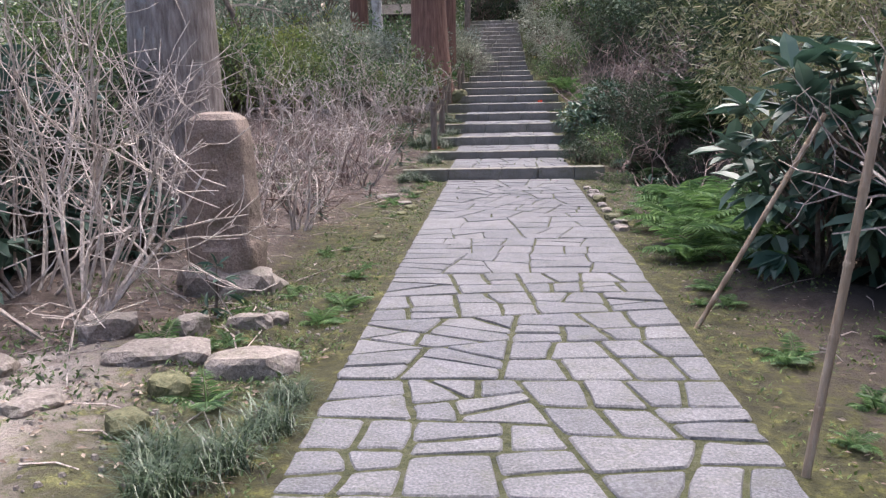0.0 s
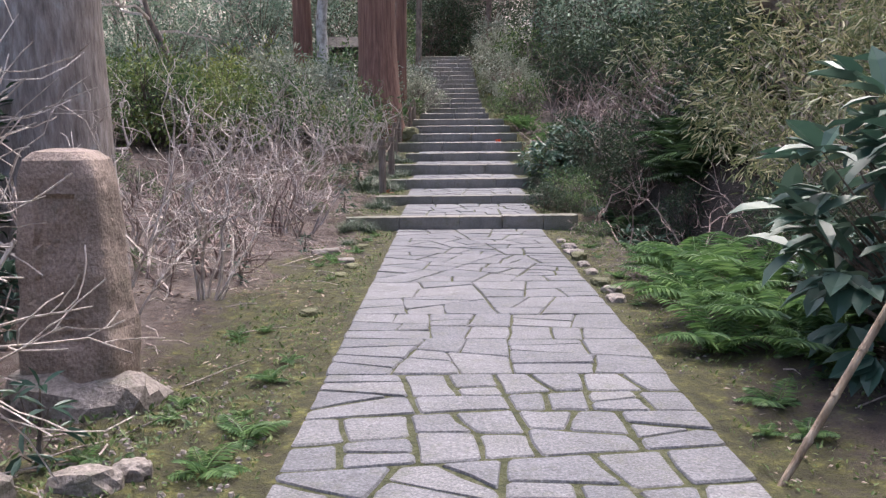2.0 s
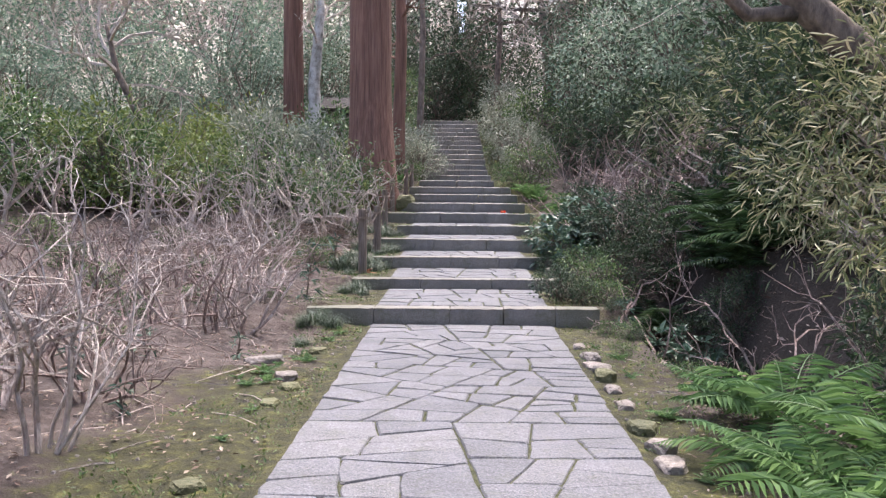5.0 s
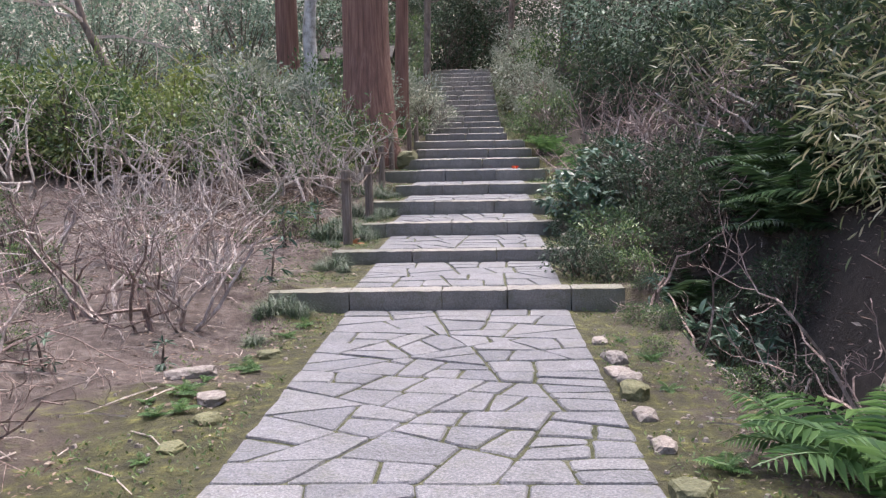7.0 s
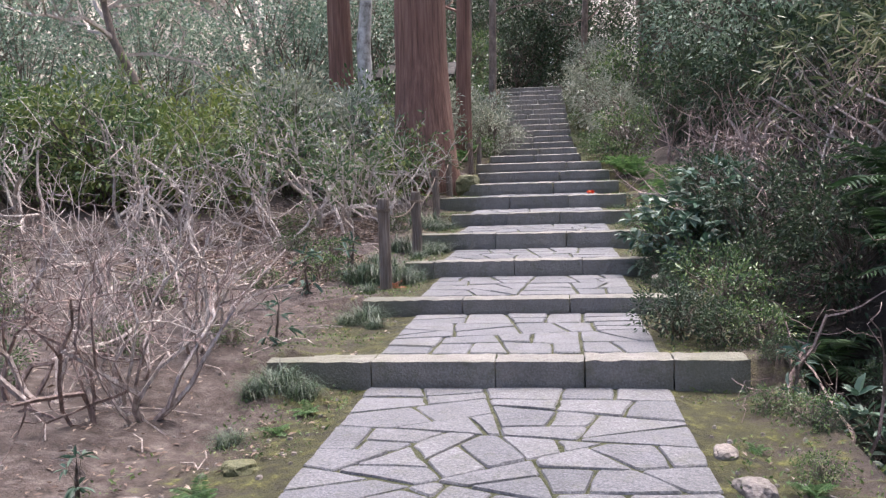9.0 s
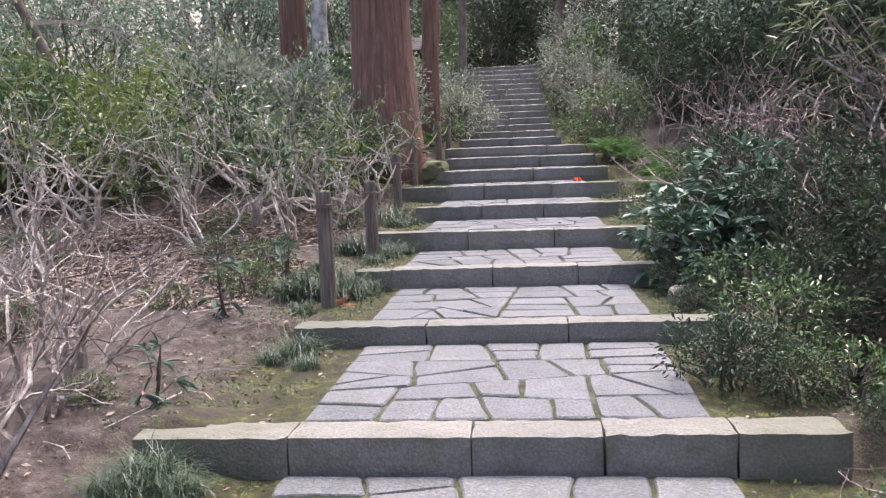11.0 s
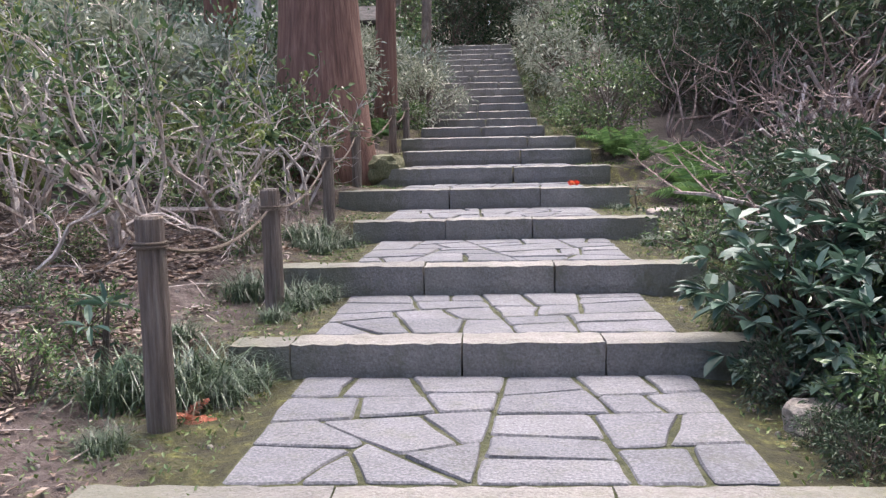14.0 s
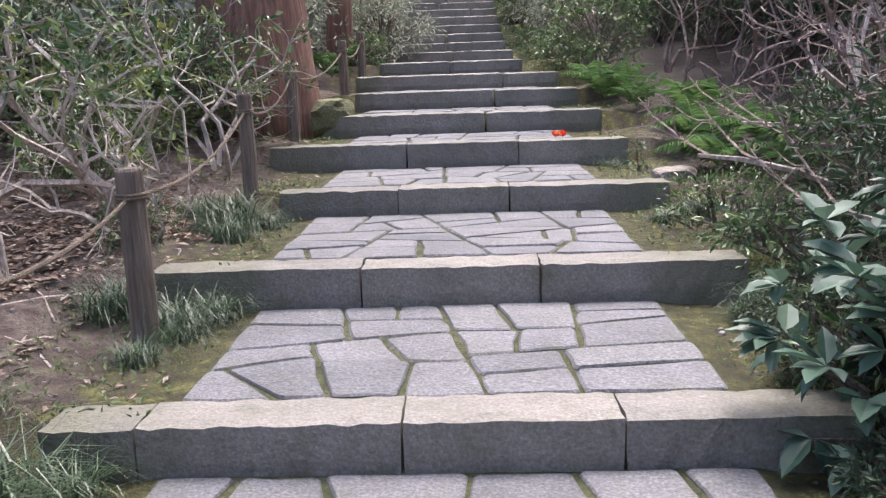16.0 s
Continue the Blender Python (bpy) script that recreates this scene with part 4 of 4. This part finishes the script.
B = [leafy_bush("bamboo_grass", 250 + k, (1.0, 1.0, 1.5), 120, 14, 0.125, 0.11, SASA, "thicket of bamboo grass with narrow pale-edged leaves", "bamboo grass", "bamboo grass thickets", droop=-0.45, stems=16, stem_mat=TWIG, clump_r=0.2) for k in range(2)]
place(B[0], 4.7, 11.0, 0, 1.1), place(B[1], 4.6, 9.4, 0, 1.1)
for x, y, s in [(3.7, 11.2, 1.0), (3.75, 12.4, 1.0), (3.7, 10.1, 0.95), (4.2, 9.2, 1.1), (4.3, 11.8, 1.2), (4.7, 12.4, 1.15), (5.5, 10.6, 1.25), (5.2, 8.0, 1.25), (4.5, 14.0, 1.15), (5.6, 12.6, 1.25), (4.4, 7.6, 1.0), (6.4, 9.2, 1.4), (6.6, 11.4, 1.4), (5.4, 15.2, 1.3), (6.9, 14.0, 1.5), (4.5, 16.8, 1.2), (5.8, 6.8, 1.3), (4.4, 20.0, 1.3), (5.4, 18.2, 1.4)]:
    put(B[int(x * 10) % 2], x, y, x * 777, s)

# ---- wooded slopes ----
E = [leafy_bush("evergreen_tree", 260 + k, (2.4, 2.4, 4.2), 130, 44, 0.125, 0.42, (EVERGREEN, DARKLEAF, EVERGREEN)[k], ("bushy evergreen tree with grey-green leaves", "dense dark evergreen tree", "bushy evergreen tree with grey-green leaves")[k], "tree", "evergreen trees on the slopes", fine=False, stems=7, clump_r=0.55) for k in range(3)]
place(E[0], -9.5, 27.5, 0, 1.0), place(E[1], 7.2, 33.5, 0, 1.0), put(E[0], -6.6, 30.5, 200, 1.0), place(E[2], -12.5, 25.0, 0, 1.0)
rp = random.Random(9)
spots = [(-10, 23.6, 0.75, 0), (-11.6, 21.2, 0.8, 2), (-8.2, 26, 0.8, 0), (-13, 28, 1.0, 2), (-16, 25, 1.0, 0), (-5.2, 33, 0.9, 2), (-8.3, 33, 1.2, 0), (-15, 20, 1.1, 2), (-14, 16, 1.1, 0), (-13, 11, 1.1, 2), (-10, 5.5, 1.1, 1), (-8.5, 2.5, 1.0, 1), (-4.2, 33, 0.8, 1), (-6, 37, 1.2, 2), (-3.8, 39, 1.0, 1),
         (-1.5, 44, 1.1, 1), (1.5, 45, 1.1, 1), (4.5, 43.5, 1.2, 1), (3.6, 33.5, 0.75, 1), (4.6, 30.5, 0.9, 0), (5.2, 27.5, 1.0, 1), (5.0, 24.5, 0.95, 0), (6.2, 22, 1.1, 0), (7.4, 19.5, 1.2, 1), (7.8, 16.5, 1.2, 0), (8.8, 13.0, 1.3, 1), (8.4, 9.5, 1.2, 1), (7.0, 5.5, 1.1, 1), (5.2, 4.2, 0.8, 1), (6.4, 1.5, 1.1, 1), (6.6, 36.5, 1.2, 1), (8, 31, 1.3, 0), (9.5, 26, 1.4, 0), (11, 21, 1.4, 1), (11.5, 15, 1.5, 0), (12, 9, 1.5, 1), (4.9, 33.2, 1.0, 1), (-6, -3, 1.2, 1), (6, -4, 1.2, 1), (0, -12, 1.5, 1), (-5, -10, 1.5, 0), (5, -11, 1.5, 0)]
for x, y, s, k in spots:
    put(E[k], x, y, x * 333 + y * 71, s * rp.uniform(0.9, 1.1))
for k in range(22):
    x, y = rp.uniform(-48, 34), rp.uniform(46, 78)
    put(E[rp.choice((0, 2, 1))], x, y, rp.uniform(0, 360), rp.uniform(1.2, 1.9))
D = [bare_shrub(300 + k, 7.5, 0.55, 3, (9, 7), GREYTWIG, "bare deciduous tree on the far wooded slope", 0.10, 0.16, GREYTWIG, "bare_tree", "bare trees on the slopes") for k in range(2)]
place(D[0], -9, 36, 0, 1.0), place(D[1], -16, 33, 0, 1.1)
for k in range(64):
    x, y = rp.uniform(-42, 16), rp.uniform(38, 66)
    if -3.5 < x < 2.5 and y < 42:
        continue
    put(D[k % 2], x, y, rp.uniform(0, 360), rp.uniform(0.9, 1.5))
for x, y, s in [(-13, 24, 0.8), (-11, 29, 0.9), (6.5, 26, 0.9), (8.5, 21, 1.0), (9, 17, 1.0), (-19, 28, 1.0), (-22, 22, 1.0), (-13, 30, 0.8), (-15, 27, 0.8), (-17, 31, 0.9), (-11, 33, 0.8), (-14, 34, 0.9), (-19, 35, 1.0), (-8, 35, 0.8), (-21, 30, 1.0), (-24, 36, 1.1), (-16, 39, 1.0), (-11, 38, 0.9), (-18, 22, 0.8), (-26, 28, 1.1)]:
    put(D[int(y) % 2], x, y, x * 99, s)
# small shelter roof among the trees
sh = base_at("shelter", Matrix.Translation((-3.3, 31, land(-3.3, 31))), "small dark-roofed wooden shelter among trees", "shelter")
for x in (-0.7, 0.7):
    for y in (-0.5, 0.5):
        V, F = block(0.1, 0.1, 1.5, x + y, 0.003)
        b = part("post", V, F, POSTWOOD, sh)
        b.location = (x, y, 1.45)
for sgn in (-1, 1):
    V, F = block(2.1, 1.0, 0.09, sgn, 0.01)
    b = part("roof_slope", V, F, SHINGLE, sh)
    b.location, b.rotation_euler = (0, -0.02 * sgn, 1.95), (radians(-25), 0, 0 if sgn > 0 else math.pi)

# ---- ferns and grass ----
FN = [fern(400 + k, 10, 0.8, FERN, "bright green fern with arching feathery fronds") for k in range(3)]
place(FN[0], 1.5, 6.9, 0, 0.75), place(FN[1], 1.85, 7.4, 0, 0.95), place(FN[2], 1.65, 8.5, 0, 0.85)
for x, y, s in [(1.95, 9.1, 1.1), (2.2, 8.2, 1.15), (1.6, 7.6, 0.9), (1.9, 6.8, 0.9), (1.75, 9.6, 0.8), (2.3, 6.9, 1.0), (2.0, 21.2, 0.9), (2.4, 20.6, 0.9), (2.0, 21.9, 0.7), (2.2, 22.6, 0.8), (1.8, 23.4, 0.7), (2.5, 21.4, 0.8), (1.9, 6.2, 0.7), (1.6, 24.2, 0.8), (-1.7, 26.0, 0.8), (-1.55, 28.0, 0.8), (3.2, 9.9, 1.1), (-5.2, 9.2, 0.8)]:
    put(FN[int(x * 10) % 3], x, y, x * 800, s, -0.04, s * 1.6 if y > 20 else s * 1.15)
# ditch ferns, with shade put into their leaf colour
FD = fern(405, 12, 0.85, DARKFERN, "fern drooping over the ditch, its green darkened as shade")
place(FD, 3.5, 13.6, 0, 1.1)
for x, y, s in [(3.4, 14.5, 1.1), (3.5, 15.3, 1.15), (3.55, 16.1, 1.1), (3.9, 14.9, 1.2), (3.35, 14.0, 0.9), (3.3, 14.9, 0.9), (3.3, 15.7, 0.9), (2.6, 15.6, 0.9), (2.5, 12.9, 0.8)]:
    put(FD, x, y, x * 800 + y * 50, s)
small = fern(410, 6, 0.28, FERN, "small green fern by the mossy stones")
place(small, -1.58, 3.42, 0, 1.0)
for x, y in [(-1.35, 5.0), (-1.25, 5.4), (-2.1, 4.2), (-2.6, 3.1), (1.5, 4.2), (1.7, 3.6), (1.45, 5.8)]:
    put(small, x, y, x * 700, 0.9)
rq = random.Random(31)
for k in range(46):
    x, y = (rq.uniform(1.2, 2.3), rq.uniform(1.8, 12.5)) if k % 2 else (rq.uniform(-1.9, -1.15), rq.uniform(4.0, 13.0))
    put(small, x, y, rq.uniform(0, 360), rq.uniform(0.25, 0.6), 0.0)
gr = [grass_clump(420 + k, 290, 0.36, 0.13, LIRIOPE, "clump of dark arching liriope grass") for k in range(2)]
place(gr[0], -1.3, 2.75, 0, 1.0), place(gr[1], -1.2, 3.15, 0, 0.9)
for x, y, s in [(-1.18, 3.5, 0.7), (-1.45, 2.5, 1.0), (-1.6, 2.8, 0.9), (-1.32, 16.75, 0.85), (-1.55, 16.85, 0.9), (-1.35, 17.95, 0.7), (-1.25, 18.25, 0.8), (-1.4, 19.6, 0.9), (-1.25, 20.0, 0.8), (-1.6, 19.9, 0.8), (-1.55, 15.1, 0.7), (-1.4, 13.2, 0.75), (-1.7, 13.15, 0.7), (1.35, 18.3, 0.75), (1.55, 20.1, 0.8), (1.3, 19.9, 0.6), (-1.28, 14.95, 0.6), (-1.75, 17.4, 0.8), (1.4, 16.9, 0.6), (-1.6, 16.1, 0.7), (1.25, 21.55, 0.5), (-1.6, 12.4, 0.6), (-1.5, 16.85, 1.5), (-1.78, 16.7, 1.4), (-1.27, 17.0, 1.0), (-1.33, 18.42, 1.2), (-1.17, 18.55, 0.9), (-1.5, 20.05, 1.4), (-1.7, 18.6, 1.2), (-1.75, 20.3, 1.2), (-1.4, 15.25, 1.0), (-1.6, 13.3, 1.0), (1.5, 18.45, 1.0), (1.6, 16.95, 0.9)]:
    put(gr[int(abs(x) * 100) % 2], x, y, x * 900, s)
seed_l = leafy_bush("seedling", 430, (0.16, 0.16, 0.5), 6, 6, 0.14, 0.3, AUCUBA, "young evergreen seedling with glossy leaves", "plant", "seedlings", stems=2, whorl=True, droop=-0.3, flat=0.8, fill=0.7)
place(seed_l, -2.05, 4.95, 0, 0.8)
for x, y, s in [(-2.75, 11.3, 0.7), (-2.1, 15.8, 1.1), (-1.95, 16.9, 1.2), (-2.9, 10.2, 0.7), (-2.0, 11.5, 0.6), (1.42, 21.3, 0.6), (-3.0, 3.3, 0.8), (1.75, 13.3, 0.8), (-1.85, 14.0, 0.9), (-2.3, 9.6, 0.6)]:
    put(seed_l, x, y, x * 600, s)
dead = fern(440, 7, 0.22, DEADFROND, "withered reddish frond by the grass", "withered_frond", "")
place(dead, -1.42, 16.55, 0, 1.0)
V, F = leaves(np.array([(0, 0, 0.01)] * 9), np.array([(math.cos(a), math.sin(a), 0.5 + 0.4 * (i % 2)) for i, a in enumerate(np.linspace(0, 6.28, 9))]), np.full(9, 0.075), np.full(9, 0.06), np.random.default_rng(3))
red = part("fallen_flower", V, F, REDPETAL)
red.location = (0.86, 21.95, STEP_Z[5] + 0.005)
tagged(red, "red fallen camellia flower on a stone step", "flower")


# ---- litter, weeds and twigs on the ground ----
def scatter(name, n, xr, yr, seed, leaf, ratio, mat, label, category, up=0.1, gap=1.12):
    rng = np.random.default_rng(seed)
    P, D = [], []
    while len(P) < n:
        x, y = rng.uniform(*xr), rng.uniform(*yr)
        if abs(x - drift(y)) < gap or noise.noise(Vector((x * 0.9, y * 0.9, seed))) < -0.15:
            continue
        P.append((x, y, land(x, y) + 0.012))
        a = rng.uniform(0, 6.283)
        D.append((math.cos(a), math.sin(a), rng.uniform(-0.05, up)))
    L = leaf * (0.5 + rng.random(n))
    V, F = leaves(np.array(P), np.array(D), L, L * ratio, rng, False, 0.8)
    return tagged(part(name, V, F, mat), label, category, kind="stuff")


scatter("leaf_litter", 9000, (-6, -1.1), (2.5, 23), 1, 0.04, 0.4, LITTER, "dry brown fallen leaves on the soil", "leaf litter", 0.4)
scatter("leaf_litter", 12000, (-6.5, -1.8), (16.5, 22.5), 8, 0.045, 0.45, LITTER, "pale dry leaves under the camellias", "leaf litter", 0.4)
scatter("leaf_litter", 9000, (-4.5, -1.5), (16, 20.5), 15, 0.055, 0.45, LITTER, "pinkish-brown dry leaves beside the steps", "leaf litter", 0.3)
scatter("leaf_litter", 4000, (1.1, 4.5), (1.5, 24), 2, 0.032, 0.4, LITTER, "dry brown fallen leaves on the soil", "leaf litter", 0.4)
scatter("leaf_litter", 3500, (1.8, 3.6), (6, 17), 12, 0.06, 0.4, LITTER, "brown fallen leaves in the ditch", "leaf litter", 0.5)
scatter("weeds", 9000, (-2.0, -1.04), (1.0, 24), 3, 0.026, 0.45, WEED, "small green weeds in the moss", "weeds", 1.6, 1.06)
scatter("weeds", 9000, (1.04, 2.3), (1.0, 24), 4, 0.026, 0.45, WEED, "small green weeds in the moss", "weeds", 1.6, 1.06)
scatter("weeds", 2500, (-3.4, -1.2), (2.0, 6), 5, 0.04, 0.4, WEED, "small green weeds in sandy soil", "weeds", 1.6)
V, F = [], []
rp = random.Random(71)
for _ in range(1500):
    near = rp.random() < 0.5
    x, y = (rp.uniform(-3.6, -1.15), rp.uniform(2.2, 6.5)) if near else (rp.uniform(-4.0, -1.1) if rp.random() < 0.7 else rp.uniform(1.06, 1.7), rp.uniform(6, 20))
    r, n0 = rp.uniform(0.006, 0.022) * (1.5 if near and rp.random() < 0.15 else 1), len(V)
    z = land(x, y) + r * 0.2
    ring = [(math.cos(a + x) * r * rp.uniform(0.7, 1.3), math.sin(a + x) * r * rp.uniform(0.7, 1.3)) for a in np.linspace(0, 5.2, 6)]
    V += [(x + p, y + q, z - r * 0.4) for p, q in ring] + [(x + p * 0.6, y + q * 0.6, z + r * rp.uniform(0.3, 0.6)) for p, q in ring]
    F += [(n0 + i, n0 + (i + 1) % 6, n0 + 6 + (i + 1) % 6, n0 + 6 + i) for i in range(6)] + [tuple(n0 + 6 + i for i in range(6))]
tagged(part("pebbles", V, F, ROCK), "small pale pebbles scattered on the soil", "pebbles", kind="stuff")
V, F = [], []
rp = random.Random(77)
for _ in range(420):
    x, y = rp.uniform(-5, -1.5) if rp.random() < 0.7 else rp.uniform(1.6, 3.4), rp.uniform(2.5, 20)
    a, ln = rp.uniform(0, 6.283), rp.uniform(0.1, 0.6)
    q = Vector((x + math.cos(a) * ln, y + math.sin(a) * ln, 0))
    if abs(q.x) < 1.3:
        continue
    q.z = land(q.x, q.y) + 0.02
    p = Vector((x, y, land(x, y) + 0.012))
    tube(V, F, [p, p.lerp(q, 0.5) + Vector((0.02, 0.02, 0.01)), q], [0.006, 0.005, 0.003], 3)
tagged(part("fallen_twigs", V, F, TWIG), "dry fallen twigs on the soil", "twigs", kind="stuff")


# ---- paving ----
def clip(poly, p, n):
    """The part of a polygon behind the line through p with normal n."""
    res = []
    for a, b in zip(poly, poly[1:] + poly[:1]):
        da, db = (a[0] - p[0]) * n[0] + (a[1] - p[1]) * n[1], (b[0] - p[0]) * n[0] + (b[1] - p[1]) * n[1]
        if da <= 0:
            res.append(a)
        if da * db < 0:
            t = da / (da - db)
            res.append((a[0] + (b[0] - a[0]) * t, a[1] + (b[1] - a[1]) * t))
    return res


def measure_poly(poly):
    """Area and compactness of a stone."""
    edges = list(zip(poly, poly[1:] + poly[:1]))
    area = abs(sum(a[0] * b[1] - b[0] * a[1] for a, b in edges)) / 2
    return area, area / max(1e-6, sum(math.hypot(b[0] - a[0], b[1] - a[1]) for a, b in edges)) ** 2


def split(poly, size, rng, res):
    """Break a polygon into rough chunky stones with staggered joints."""
    if measure_poly(poly)[0] < size * rng.uniform(0.9, 1.9):
        res.append(poly)
        return
    n = len(poly)
    w = max(p[0] for p in poly) - min(p[0] for p in poly)
    d = max(p[1] for p in poly) - min(p[1] for p in poly)
    best = None
    for _ in range(7):
        c = (sum(p[0] for p in poly) / n + rng.uniform(-0.15, 0.15) * w, sum(p[1] for p in poly) / n + rng.uniform(-0.15, 0.15) * d)
        a = (math.pi / 2 if w < d * 1.25 else 0.0) + rng.gauss(0, 0.45)
        pair = [clip(poly, c, (math.cos(a) * k, math.sin(a) * k)) for k in (1, -1)]
        if min(len(q) for q in pair) < 3:
            continue
        score = min(measure_poly(q)[1] for q in pair)
        if best is None or score > best[0]:
            best = (score, pair)
    if best is None:
        res.append(poly)
        return
    for piece in best[1]:
        split(piece, size, rng, res)


def cells(x0, x1, y0, y1, size, rng):
    """Crazy paving between two straight sides."""
    res = []
    split([(x0, y0), (x1, y0), (x1, y1), (x0, y1)], size, rng, res)
    return res


def flagstone(poly, gap, z, rng, parent):
    n = len(poly)
    area = sum(a[0] * b[1] - b[0] * a[1] for a, b in zip(poly, poly[1:] + poly[:1])) / 2
    if area < 0.006:
        return
    cx, cy = sum(p[0] for p in poly) / n, sum(p[1] for p in poly) / n
    inner = poly
    for a, b in zip(poly, poly[1:] + poly[:1]):
        nx, ny = b[1] - a[1], a[0] - b[0]
        ln = math.hypot(nx, ny)
        if ln < 1e-5:
            continue
        nx, ny = nx / ln, ny / ln
        inner = clip(inner, (a[0] - nx * gap, a[1] - ny * gap), (nx, ny))
        if len(inner) < 3:
            return
    ring = []
    for a, b in zip(inner, inner[1:] + inner[:1]):
        ln = math.hypot(b[0] - a[0], b[1] - a[1])
        if ln < 0.015:
            continue
        c = min(0.25, 0.016 / ln)
        ts = (c, 0.5, 1 - c) if ln > 0.16 else (c, 1 - c)
        for t in ts:
            w = 0.022 * noise.noise(Vector((a[0] * 9 + t * 5, a[1] * 9, b[0] * 9))) * (1 if 0.3 < t < 0.7 else 0.5)
            ring.append((a[0] + (b[0] - a[0]) * t + (b[1] - a[1]) / ln * w - cx, a[1] + (b[1] - a[1]) * t - (b[0] - a[0]) / ln * w - cy))
    if len(ring) < 3:
        return
    k = len(ring)
    r = max(math.hypot(*p) for p in ring)
    s = max(0.5, 1 - 0.012 / r)
    tx, ty, dz = rng.uniform(-0.012, 0.012), rng.uniform(-0.012, 0.012), rng.uniform(-0.004, 0.004)
    V = [(x, y, -0.05) for x, y in ring] + [(x, y, -0.009 + dz) for x, y in ring] + [(x * s, y * s, tx * x + ty * y + dz) for x, y in ring] + [(0, 0, 0.002 + dz)]
    F = [(i, (i + 1) % k, k + (i + 1) % k, k + i) for i in range(k)] + [(k + i, k + (i + 1) % k, 2 * k + (i + 1) % k, 2 * k + i) for i in range(k)] + [(2 * k + i, 2 * k + (i + 1) % k, 3 * k) for i in range(k)]
    ob = part("flagstone", V, F, GRANITE, parent)
    ob.location = (cx, cy, z)


rg = random.Random(42)
path = base_at("stone_path", Matrix(), "pale grey granite crazy-paved path with mossy joints", "path", kind="structure")
y = -1.6
for stretch, size, gap in ((6.38, 0.095, 0.014), (9.4, 0.125, 0.005), (13.49, 0.11, 0.009)):
    while y < stretch - 1e-4:
        e = y + rg.uniform(2.2, 3.2)
        e = stretch if stretch - e < 1.3 else e
        for poly in cells(-1.02, 1.02, y, e, size, rg):
            flagstone(poly, gap, 0.004, rg, path)
        y = e
for i in range(12):
    y0, y1 = STEP_Y[i] + 0.265, STEP_Y[i + 1] - 0.005
    cx = drift((y0 + y1) / 2)
    for poly in cells(-1.0 + cx, 1.0 + cx, y0, y1, 0.112, rg):
        flagstone(poly, 0.011, STEP_Z[i] - 0.004, rg, steps[i])
